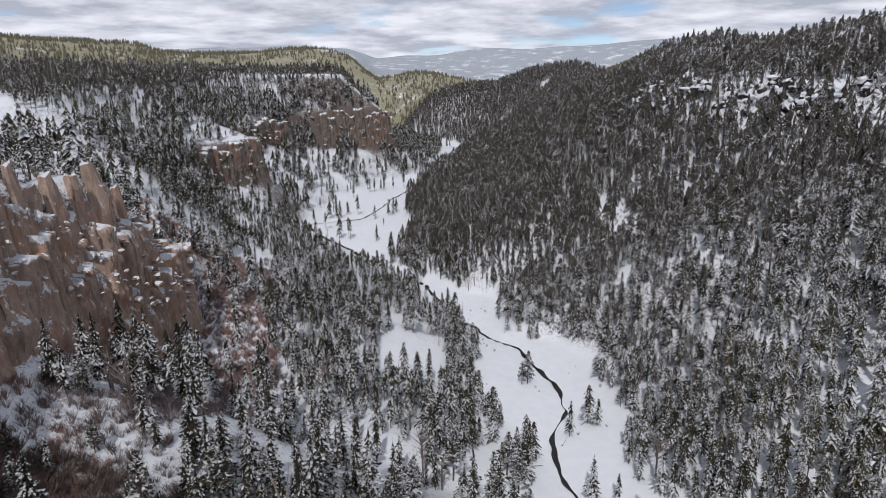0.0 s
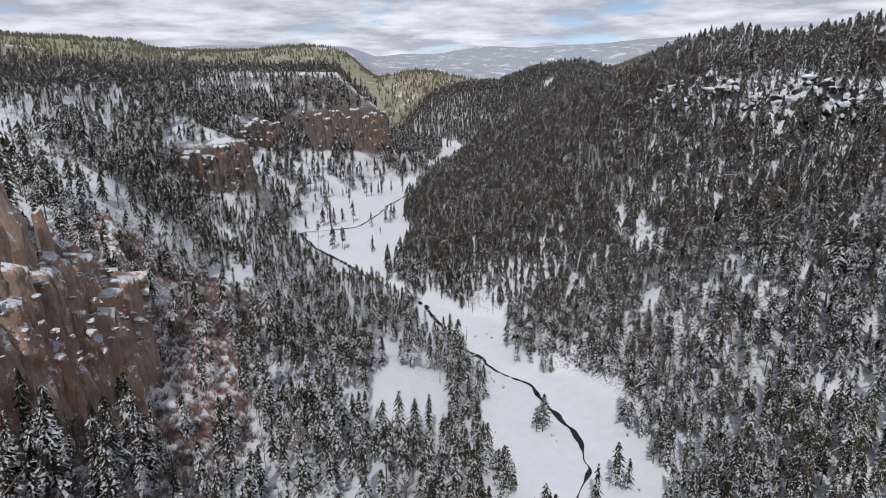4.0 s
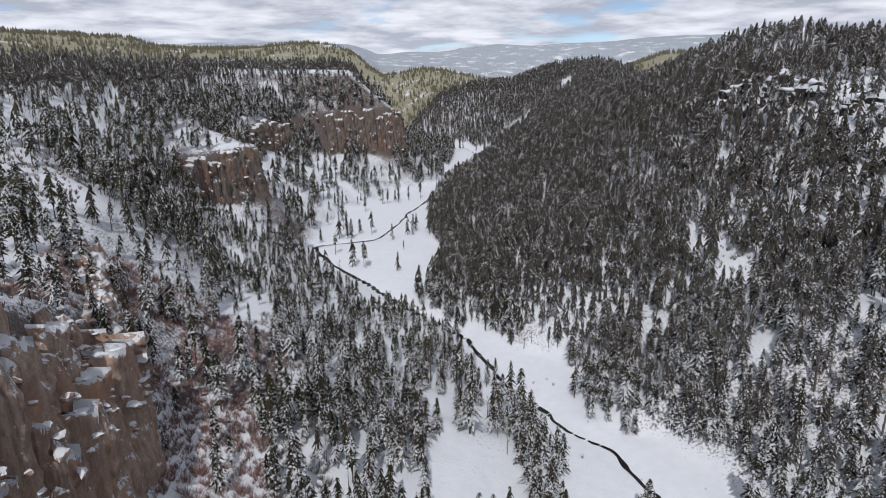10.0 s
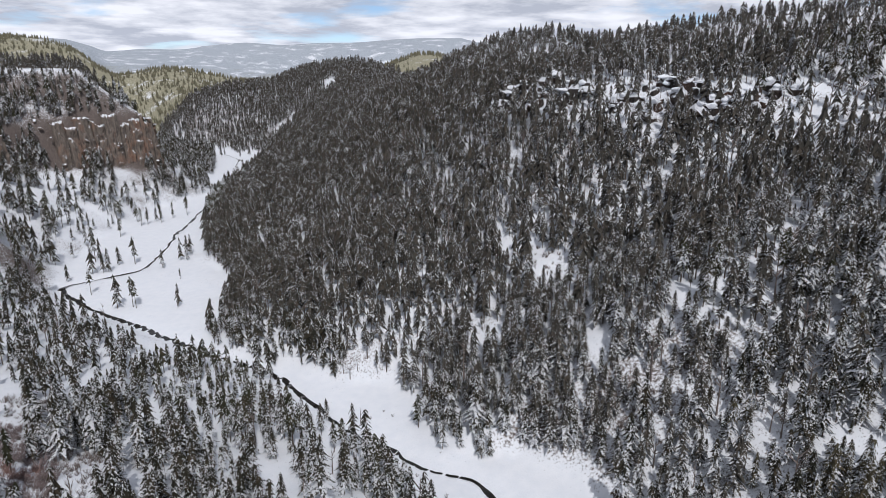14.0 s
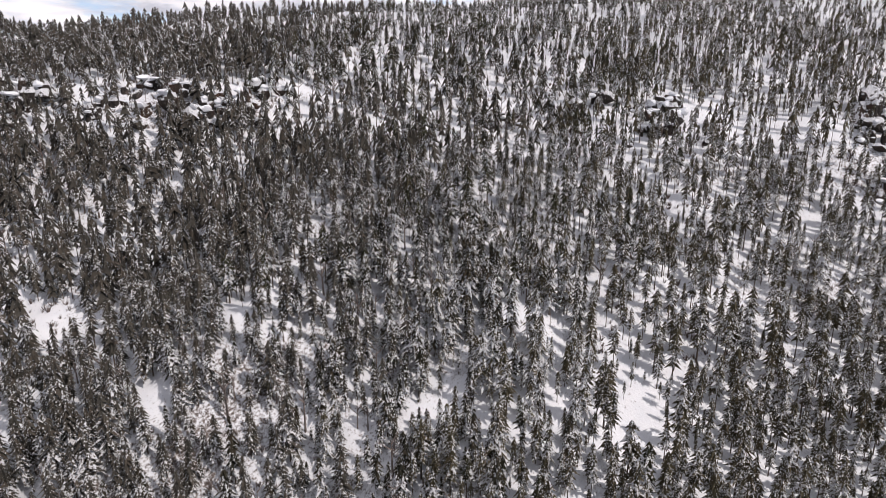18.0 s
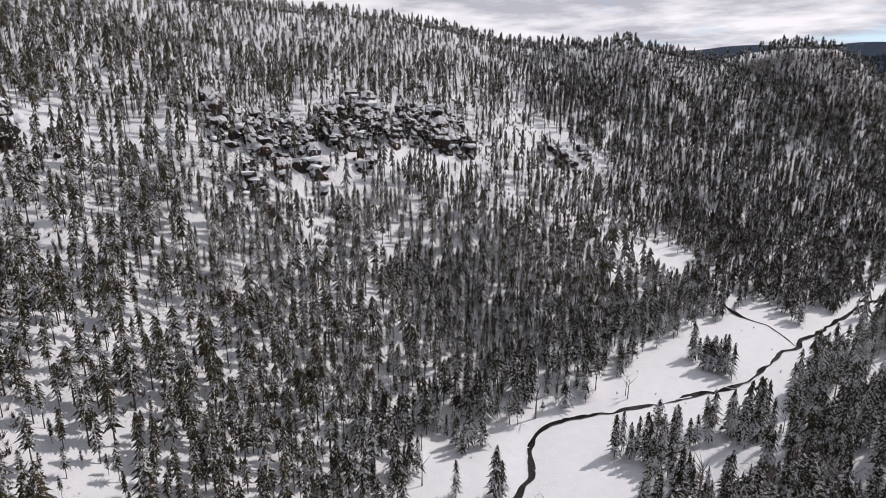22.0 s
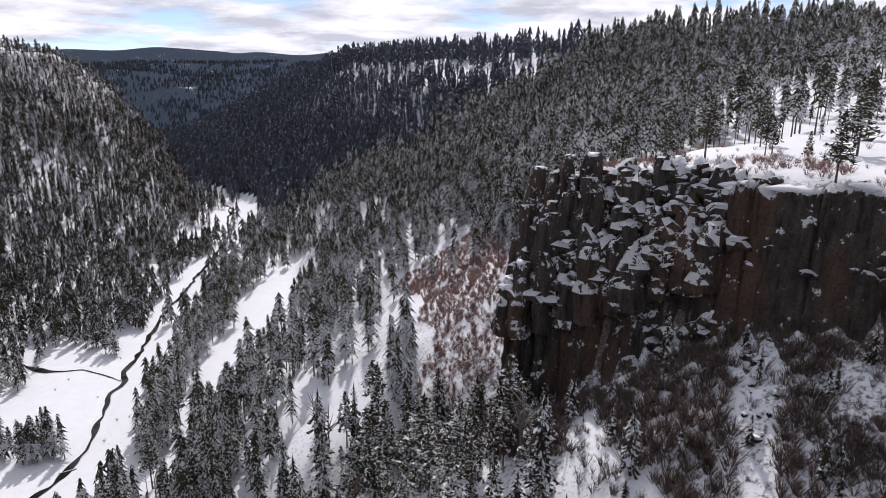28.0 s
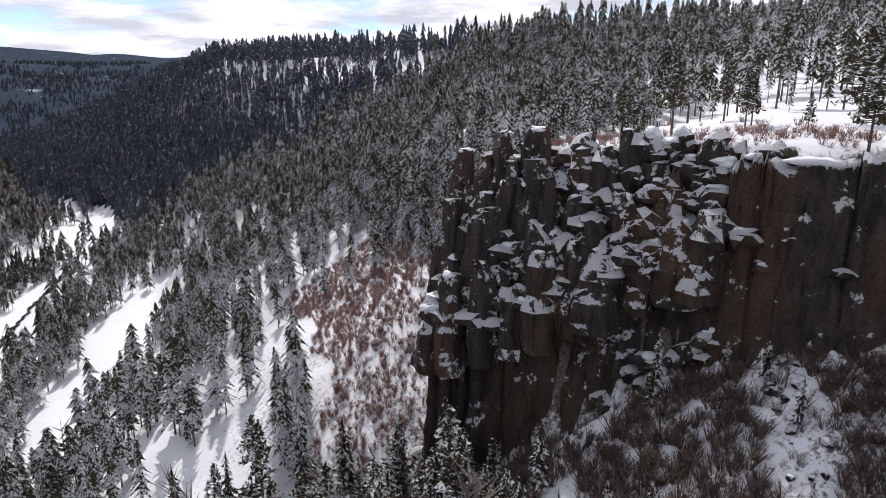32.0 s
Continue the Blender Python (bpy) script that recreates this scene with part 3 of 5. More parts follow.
def skirt_shape(rng, whorls, points, profile, low, droop=0.55, trunk=0.011):
    """A conifer one metre high for the middle distance: a trunk and ragged skirts of boughs, one above the other."""
    v, f, w = [], [], []
    ring = [(trunk * math.cos(i * 2.094), trunk * math.sin(i * 2.094), 0) for i in range(3)]
    v.extend(ring + [(0, 0, 0.9)])
    f.extend([(0, 1, 3), (1, 2, 3), (2, 0, 3)])
    w.extend([0, 0, 0])
    for k in range(whorls):
        q = k / whorls
        gap = (1 - low) / whorls
        bottom = low + (1 - low) * q + rng.uniform(-0.15, 0.15) * gap
        top = 1.0 if k == whorls - 1 else min(bottom + gap * 1.75, 0.985)
        reach, spin, base = profile(q), rng.uniform(0, math.tau), len(v)
        v.append((rng.uniform(-0.01, 0.01), rng.uniform(-0.01, 0.01), top))
        for i in range(2 * points):
            a = spin + (i + rng.uniform(-0.25, 0.25)) * math.pi / points
            r = reach * (rng.uniform(0.75, 1.3) if i % 2 == 0 else rng.uniform(0.28, 0.5))
            v.append((r * math.cos(a), r * math.sin(a), bottom + (gap * 0.45 if i % 2 else 0) - (r - reach) * droop + rng.uniform(-0.2, 0.2) * gap))
        n = 2 * points
        f.extend([(base, base + 1 + i, base + 1 + (i + 1) % n) for i in range(n)])
        w.extend([1] * n)
    return np.array(v), np.array(f), np.array(w)


def spire(q):
    return 0.15 * (1 - q) ** 0.72 + 0.018


def loose_crown(q):
    return 0.14 * (1 - (2 * q - 0.75) ** 2 / 2.2) * (1 - 0.35 * q)


def twig_shape(rng, stems, lean=0.25, branches=3, thick=1.0, fine=False):
    """A leafless bush or sapling one metre high: thin stems, each a three-sided spike with side twigs."""
    v, f, w = [], [], []

    def spike(a, b, r):
        base = len(v)
        a, b = np.array(a), np.array(b)
        if fine:
            t = rng.uniform(0, math.tau)
            side = 1.3 * r * np.array([math.cos(t), math.sin(t), 0])
            v.extend([tuple(a - side), tuple(a + side), tuple(b)])
            f.append((base, base + 1, base + 2))
            w.append(0)
            return
        for t in range(3):
            v.append(tuple(a + r * np.array([math.cos(t * 2.1), math.sin(t * 2.1), 0])))
        v.append(tuple(b))
        f.extend([(base, base + 1, base + 3), (base + 1, base + 2, base + 3), (base + 2, base, base + 3)])
        w.extend([0, 0, 0])

    for _ in range(stems):
        a = rng.uniform(0, math.tau)
        top = np.array([lean * math.cos(a) * rng.uniform(0.2, 1), lean * math.sin(a) * rng.uniform(0.2, 1), rng.uniform(0.65, 1.0)])
        foot = top * [0.2, 0.2, 0]
        spike(foot, top, 0.018 * thick)
        for _ in range(branches):
            p = foot + (top - foot) * rng.uniform(0.35, 0.8)
            b = rng.uniform(0, math.tau)
            spike(p, p + 0.22 * np.array([math.cos(b), math.sin(b), 1.1]) * rng.uniform(0.6, 1.2), 0.012 * thick)
    return np.array(v), np.array(f), np.array(w)


def plant_all(name, shapes, spots, materials, label, category):
    """Many plants in one mesh: spots are rows of x, y, z, height, width, turn and shape number."""
    spots = np.asarray(spots)
    vs, fs, ws, base = [], [], [], 0
    for k, (v, f, w) in enumerate(shapes):
        rows = spots[spots[:, 6].astype(int) % len(shapes) == k]
        if not len(rows):
            continue
        c, s = np.cos(rows[:, 5])[:, None], np.sin(rows[:, 5])[:, None]
        wide, tall = (rows[:, 3] * rows[:, 4])[:, None], rows[:, 3][:, None]
        x = (v[None, :, 0] * c - v[None, :, 1] * s) * wide + rows[:, 0][:, None]
        y = (v[None, :, 0] * s + v[None, :, 1] * c) * wide + rows[:, 1][:, None]
        z = v[None, :, 2] * tall + rows[:, 2][:, None]
        vs.append(np.stack([x, y, z], -1).reshape(-1, 3))
        fs.append((f[None] + (np.arange(len(rows)) * len(v))[:, None, None] + base).reshape(-1, 3))
        ws.append(np.tile(w, len(rows)))
        base += len(rows) * len(v)
    if vs:
        me = raw_mesh(name, np.concatenate(vs), np.concatenate(fs), materials, np.concatenate(ws))
        return tagged(new(name, me), label, category, kind="stuff")


RNG = np.random.default_rng(7)
SPRUCE_NEAR = [spruce_shape(RNG, 19, 9, 5) for _ in range(6)]
SPRUCE_MID = [skirt_shape(RNG, 10, 5, spire, RNG.uniform(0.05, 0.16)) for _ in range(8)]
SPRUCE_FAR = [skirt_shape(RNG, 5, 3, spire, RNG.uniform(0.05, 0.18)) for _ in range(8)]
PINE_NEAR = [pine_shape(RNG, 100, 4, 0.78) for _ in range(6)]
PINE_MID = [skirt_shape(RNG, 8, 5, loose_crown, RNG.uniform(0.2, 0.42), 0.2, 0.014) for _ in range(8)]
PINE_FAR = [skirt_shape(RNG, 5, 3, loose_crown, RNG.uniform(0.2, 0.45), 0.2, 0.014) for _ in range(8)]
BARE_MID = [twig_shape(RNG, 1, 0.05, 5) for _ in range(4)]
BARE_NEAR = [twig_shape(RNG, 2, 0.06, 9) for _ in range(4)]
RED_BUSH = [twig_shape(RNG, 18, 0.6, 2, 1.2, True) for _ in range(5)]
BUSH_FAR = [twig_shape(RNG, 9, 0.6, 1, 2.6, True) for _ in range(4)]
BUSH = [twig_shape(RNG, 16, 0.65, 2, 1.2, True) for _ in range(6)]

# openings in the forest: x, y, half width, half length
CLEARINGS = [(127, 410, 7, 16), (80, 396, 10, 10), (166, 182, 16, 9), (242, 143, 9, 7), (190, 232, 6, 10), (147, 249, 5, 8), (168, 264, 4, 9), (266, 105, 7, 6), (280, 67, 7, 6), (122, 450, 4, 10), (109, 343, 4, 7), (141, 333, 4, 6), (248, -190, 24, 28), (238, -138, 18, 12), (-22, -60, 19, 40), (-88, 328, 8, 24), (-16, 295, 20, 24)] + \
    [(-71, 384, 6, 14), (-30, 335, 8, 20), (172, -512, 16, 20), (150, -400, 8, 26), (146, -330, 10, 50), (150, -700, 20, 45), (72, -290, 15, 80), (84, -280, 15, 50), (92, -200, 11, 48), (62, -350, 15, 26), (150, -655, 18, 36), (170, -488, 16, 24), (140, -300, 12, 32), (98, -150, 8, 26), (120, -420, 8, 30), (84, -170, 10, 40), (240, 51, 6, 6), (321, -47, 8, 7), (132, -560, 15, 75), (172, -505, 18, 45), (146, -645, 18, 50), (60, -335, 15, 50)]
# groves on the flat floor, and trees that stand by themselves there
GROVES = [(108, -195, 15, 105), (178, -280, 16, 60), (112, -330, 16, 60), (30, 212, 8, 14), (165, -420, 14, 70), (105, -460, 18, 60)]
LONE = [(65, 246), (69, 244), (55, 236), (40, 283), (36, 371), (55, 195), (28, 197), (23, 210), (34, 224), (21, 230), (33, 214), (-64, 574), (-47, 518), (-45, 521), (-91, 584), (-93, 587), (-102, 596), (-123, 626), (-77, 677), (-111, 700), (-63, 693), (-58, 705), (-55, 707), (-102, 845), (-96, 850), (-88, 864), (-72, 877)] + \
    [(-118, 800), (-37, 1009), (161, -45), (152, -105), (157, -104), (150, -114), (148, -108), (155, -110), (166, -109), (157, -215), (156, -257), (133, 0), (128, -4), (120, -5), (118, -8), (126, -23), (121, -23), (123, -27), (118, -35), (121, -53), (115, -57), (112, -52), (141, 53), (143, 56), (139, 57), (170, 73), (41, 374), (43, 284)]


def dark_stand(x, y):
    return ((x - 238) / 46) ** 2 + ((y + 4 - 0.15 * (x - 238)) / 36) ** 2 < 1 + 0.5 * rough_field(x, y, 18, 34)


def tl_at(x, y):
    return x < along(BENCH_LEFT, y) + 10


def forest_spots():
    """A jittered lattice of places over the canyon, thinned by how open the ground is."""
    cell = 4.7
    x, y = np.meshgrid(np.arange(-600, 680, cell), np.arange(-1380, 1800, cell))
    x, y = x.ravel() + RNG.uniform(-0.5, 0.5, x.size) * cell, y.ravel() + RNG.uniform(-0.5, 0.5, y.size) * cell
    tl, tr, foot, rim = along(TOE_LEFT, y), along(TOE_RIGHT, y), along(FOOT_LEFT, y), along(RIM_LEFT, y)
    sill, step, crest = along(SILL_RIGHT, y), along(STEP_RIGHT, y), along(CREST_RIGHT, y)
    clump = 0.5 + 0.5 * rough_field(x, y, 24, 31) + 0.35 * rough_field(x, y, 9, 32)
    p = np.full(x.shape, 0.92) + 0.4 * (clump - 0.5)
    floor = (x > tl - 2) & (x < tr + 2)
    edge = np.minimum(np.abs(x - tl), np.abs(x - tr))
    p = np.where(floor, np.where(edge < 5 + 8 * rough_field(x, y, 22, 33), 0.55, 0.003), p)
    p = np.where(floor & (y < -240) & (y > -900), np.where(clump > 0.62, 0.75, 0.02), p)
    p = np.where(floor & (y < -900), 0.3, p)
    for cx, cy, a, b in GROVES:
        p = np.where(((x - cx) / a) ** 2 + ((y - cy) / b) ** 2 + 0.5 * (clump - 0.5) < 1, 0.72, p)
    left_slope = (x < tl - 2) & (x > foot)
    p = np.where(left_slope, 0.72 + 0.9 * (clump - 0.5), p)
    p = np.where(left_slope & (y < 0), 0.34 + 1.0 * (clump - 0.5), p)
    p = np.where(left_slope & (y > 75) & (y < 330) & (x < foot + 32), 0.07 + 0.14 * (clump > 0.75), p)
    p = np.where(left_slope & (y > 560) & (y < 1015) & (x < foot + np.where(y < 700, 42, 20)), 0.12, p)
    p = np.where(left_slope & (y > -130) & (y < -30) & (x < 0), 0.06, p)
    p = np.where((x <= foot + 2) & (x >= rim - 1) & (((y > -45) & (y < 280)) | ((y > 560) & (y < 690)) | ((y > 705) & (y < 880)) | ((y > 930) & (y < 1020))), 0.0, p)
    p = np.where((x < rim) & (x > rim - 60) & (y > -60) & (y < 330), np.where(y < 90, 0.05 + 0.1 * (clump > 0.65), 0.12 + 0.25 * (clump > 0.65)), p)
    p = np.where((x > sill - 10) & (x < step + 10) & (y < 640), 0.45 + 0.4 * (clump > 0.45), p)
    p = np.where((x > sill - 34) & (x < step + 8) & (y > -245) & (y < 85), np.where(((y > -118) & (y < 76)) | (y < -190), 0.24, 0.45), p)
    p = np.where((x > sill - 14) & (x < step + 16) & (y > 400) & (y < 590), 0.33, p)
    p = np.where((x > tr + 3) & (x < along(MID_RIGHT, y) + 15) & (y > -60) & (y < 330), 1.0, p)
    p = np.where((x > tr + 3) & (y < -250) & (y > -760), 0.97, p)
    # the sunny upper slope to the east is open, but for a dark stand in a hollow
    open_sun = smooth(265, 110, y) * smooth(-330, -200, y) * smooth(20, 105, x - tr)
    p = np.where((x > tr) & (x < crest), p * (1 - (0.34 - 0.6 * (clump - 0.5)) * open_sun), p)
    p = np.where((x > tr + 4) & (x < along(MID_RIGHT, y) + 40) & (y > 185) & (y < 340), 0.84 + 0.4 * (clump - 0.5), p)
    p = np.where((x > sill - 30) & (x < crest - 60) & (y > 240) & (y < 400), 0.42 + 0.5 * (clump - 0.5), p)
    p = np.where(dark_stand(x, y), 1.0, p)
    p = np.where((x > tr + 3) & (y < -90) & (y > -760), p * np.interp(y, [-700, -300, -150, -90], [0.85, 0.85, 0.9, 1.0]), p)
    p = np.where((x < rim - 60) & (y < 140) & (y > -160), 0.22 + 0.3 * (clump - 0.5), p)
    under = ((x + 45) / 30) ** 2 + ((y - 42) / 55) ** 2 < 1
    p = np.where(under, 0.34, p)
    bench = along(BENCH_LEFT, y)
    p = np.where((x < rim - 4) & (y > 140) & (y < 1250), 0.55 + 0.6 * (clump - 0.5), p)
    p = np.where((x < bench + 12) & (y > 330) & (y < 1400), 0.95, p)
    p = np.where((x > rim - 110) & (x < foot + 28) & (y > 215) & (y < 430), 0.1 + 0.3 * (clump > 0.68), p)
    p = np.where(left_slope & (y > 610) & (y < 1250), np.where(clump > 0.66, 0.75, 0.05), p)
    # snowy openings on the ridge that closes the valley
    p = np.where(((x - 272) / 58) ** 2 + ((y - 1462) / 70) ** 2 < 1, 0.26 + 0.3 * (clump - 0.5), p)
    p = np.where(((x - 140) / 42) ** 2 + ((y - 1478 + 0.2 * (x - 140)) / 16) ** 2 < 1, 0.0, p)
    p = np.where(left_slope & (y > 75) & (y < 260) & (x < foot + 46), np.minimum(p, 0.2 + 0.3 * (clump > 0.7)), p)
    p = np.where(left_slope & (y > 125) & (y < 205) & (x > foot + 9), 0.27 + 0.6 * (clump - 0.5), p)
    p = np.where(steepness(x, y) > 1.9, 0.0, p)
    for cx, cy, a, b in CLEARINGS:
        a, b = (a * 1.3, b * 1.3) if cy > 290 and cx > 100 else (a, b)
        p = np.where(((x - cx) / a) ** 2 + ((y - cy) / b) ** 2 < 1, 0.0, p)
    creek = creek_bed(y)
    p = np.where(np.abs(x - creek) < 5, 0.0, p)
    # the creek's open west bank up the valley
    p = np.where((x < creek) & (x > creek - np.interp(y, [375, 395, 425, 438, 452, 470, 600, 640], [0, 20, 20, 0, 0, 40, 40, 0])), 0.02, p)
    # thin out what lies far away or behind a crest
    brow = (x > crest - 75) & (x < crest + 30) & (y > -740) & (y < 1300)
    r = np.hypot(x, y - 90)
    p = np.where((r > 620) & (x > tl), p * 0.75, p)
    p = np.where(~floor & (y < -560) & (x < tr), 0.7 + 0.6 * (clump - 0.5), p)
    p = np.where(brow, 1.0, p)
    # the upper half of the southern mesa is half open, with a bare ledge
    up = height(x, y)
    p = np.where((y < -560) & (y > -1000) & (x < tl), p * (1 - 0.45 * smooth(95, 130, up)), p)
    p = np.where((y < -560) & (y > -1100) & (x < tl) & (np.abs(up - 172) < 7), 0.0, p)
    p = np.where(floor & (y > 540) & (y < 1500), 0.004 + 0.05 * (clump > 0.92), p)
    p = np.where((y > 1000) & (y < 1380) & (x > tr), 1.0, p)
    p = np.where((y > 1200) & ((x < -250) | (x > 420)), p * 0.4, p)
    p = np.where((x > crest + 25) | (x < along(TOP_LEFT, y)), p * 0.15, p)
    # the plateau to the west, which nothing overlooks
    az = np.degrees(np.arctan2(x, y - 100))
    p = np.where((x < bench - 70) & (y > 330), p * 0.3, p)
    p = np.where((az < -42) & (az > -118) & (x < -190), p * 0.3, p)
    p = np.where((x < -150 - 0.78 * (y - 100)) & (x < -130 + 1.5 * (y - 20)) & (y < 720) & (y > -300), p * 0.1, p)
    # ground that lies behind the crests and rims
    hidden = (x > crest + 45) | ((y > 120) & (y < 880) & (x < -110 - 0.68 * (y - 120))) | ((y > -310) & (y <= 60) & (x < -165 + 1.4 * y)) | ((y > 60) & (y <= 120) & (x < -110))
    hidden |= ((y < -420) & (x < np.interp(y, [-1400, -1300, -1200, -1080, -900, -600, -420], [110, 90, 40, -190, -265, -330, -430]))) | ((y > 1120) & (x < -110))
    p = np.where(hidden, 0.0, p)
    keep = RNG.uniform(0, 1, x.shape) < p
    lone = np.array(LONE, float)
    near = lone[lone[:, 1] < 100]
    lone = np.concatenate([lone] + [near + RNG.normal(0, 3.2, near.shape) for _ in range(2)])
    lone = lone[np.abs(lone[:, 0] - creek_bed(lone[:, 1])) > 4]
    x, y = np.concatenate([x[keep], lone[:, 0]]), np.concatenate([y[keep], lone[:, 1]])
    floor = np.concatenate([floor[keep], np.ones(len(lone), bool)])
    tall = RNG.gamma(8.5, 1.85, x.shape).clip(5, 26)
    tall = np.where(np.hypot(x, y - 90) > 620, tall * 1.2, tall)
    tall = np.where((y < 0) & (x < creek_bed(y)), tall * 1.18, tall)
    tall[-len(lone):] = RNG.uniform(13, 23, len(lone))
    tall = np.where(((x + 45) / 30) ** 2 + ((y - 42) / 55) ** 2 < 1, tall * RNG.uniform(0.22, 0.72, x.shape), tall)
    # short trees along the windy crests
    brow = (x > along(CREST_RIGHT, y) - 70) & (y < 1300)
    tall = np.where(brow, tall * 0.56, tall)
    tall = np.where((y > 900) & (tl_at(x, y)), tall * 0.85, tall)
    tall = np.where((x < along(RIM_LEFT, y)) & (y > -320) & (y < 200), tall * 0.8, tall)
    tall = np.where((y > 330) & (x < along(BENCH_LEFT, y) + 40), tall * 0.7, tall)
    tall = np.where((y > 385) & (y < 570) & (x > along(FOOT_LEFT, y)) & (x < creek_bed(y)), tall * 0.72, tall)
    # slender trees on the open upper slope to the east
    slim = 1 - 0.15 * smooth(0, 60, x - along(MID_RIGHT, y)) * smooth(300, 200, y) * smooth(-260, -180, y) - 0.05 * smooth(0, 30, x - along(TOE_RIGHT, y)) * smooth(300, 200, y)
    slim = np.where(brow, 1.25, slim)
    slim = np.where((x > along(TOE_RIGHT, y)) & (y > 240) & ~brow, slim * 1.06, slim)
    slim = slim - 0.08 * smooth(0, 30, x - along(TOE_RIGHT, y)) * smooth(-90, -250, y)
    return np.stack([x, y, height(x, y) - 0.25, tall, slim * RNG.uniform(0.9, 1.36, x.shape), RNG.uniform(0, 6.28, x.shape), RNG.integers(0, 1000, x.shape)], 1), floor


SPOTS, ON_FLOOR = forest_spots()


def sort_forest():
    x, y = SPOTS[:, 0], SPOTS[:, 1]
    r = np.hypot(x, y - 80)
    mix = rough_field(x, y, 55, 41) + RNG.uniform(-0.8, 0.8, x.shape)
    top = (x > along(STEP_RIGHT, y) + 15) | (x < along(RIM_LEFT, y))
    pine = mix > np.where(top, 0.05, 0.5)
    pine |= (y > -160) & (y < 140) & (x < along(RIM_LEFT, y)) & (mix > -0.75)
    pine |= (x > along(MID_RIGHT, y)) & (y < 240) & (mix > -0.25)
    pine |= (x > along(TOE_RIGHT, y) + 25) & (y < 200) & (y > -240) & (mix > -0.35)
    pine &= ~dark_stand(x, y)
    bare = (~pine) & (RNG.uniform(0, 1, x.shape) < 0.09)
    return r, pine, bare


DIST, IS_PINE, IS_BARE = sort_forest()


def tree_part(name, shape, number, materials, parent):
    v, f, w = shape
    pick = f[w == number]
    used, inverse = np.unique(pick, return_inverse=True)
    me = raw_mesh(name, v[used], inverse.reshape(-1, 3), materials)
    ob = new(name, me)
    ob.parent = parent
    return ob


def tree_thing(name, shape, materials, label, category, group):
    base = new(name)
    tagged(base, label, category, group)
    tree_part("trunk", shape, 0, [materials[0]], base)
    if (shape[2] == 1).any():
        tree_part("crown", shape, 1, [materials[1]], base)
    return base


def plant_things(name, shapes, rows, materials, label, category, group):
    made = {}
    for x, y, z, tall, wide, turn, kind in rows:
        k = int(kind) % len(shapes)
        m = Matrix.LocRotScale((x, y, z), Euler((0, 0, turn)), None)
        if k not in made:
            ob = made[k] = tree_thing(name, shapes[k], materials, label, category, group)
            ob.matrix_basis = m
        else:
            ob = copy_thing(made[k], m)
        ob.scale = (tall * wide, tall * wide, tall)


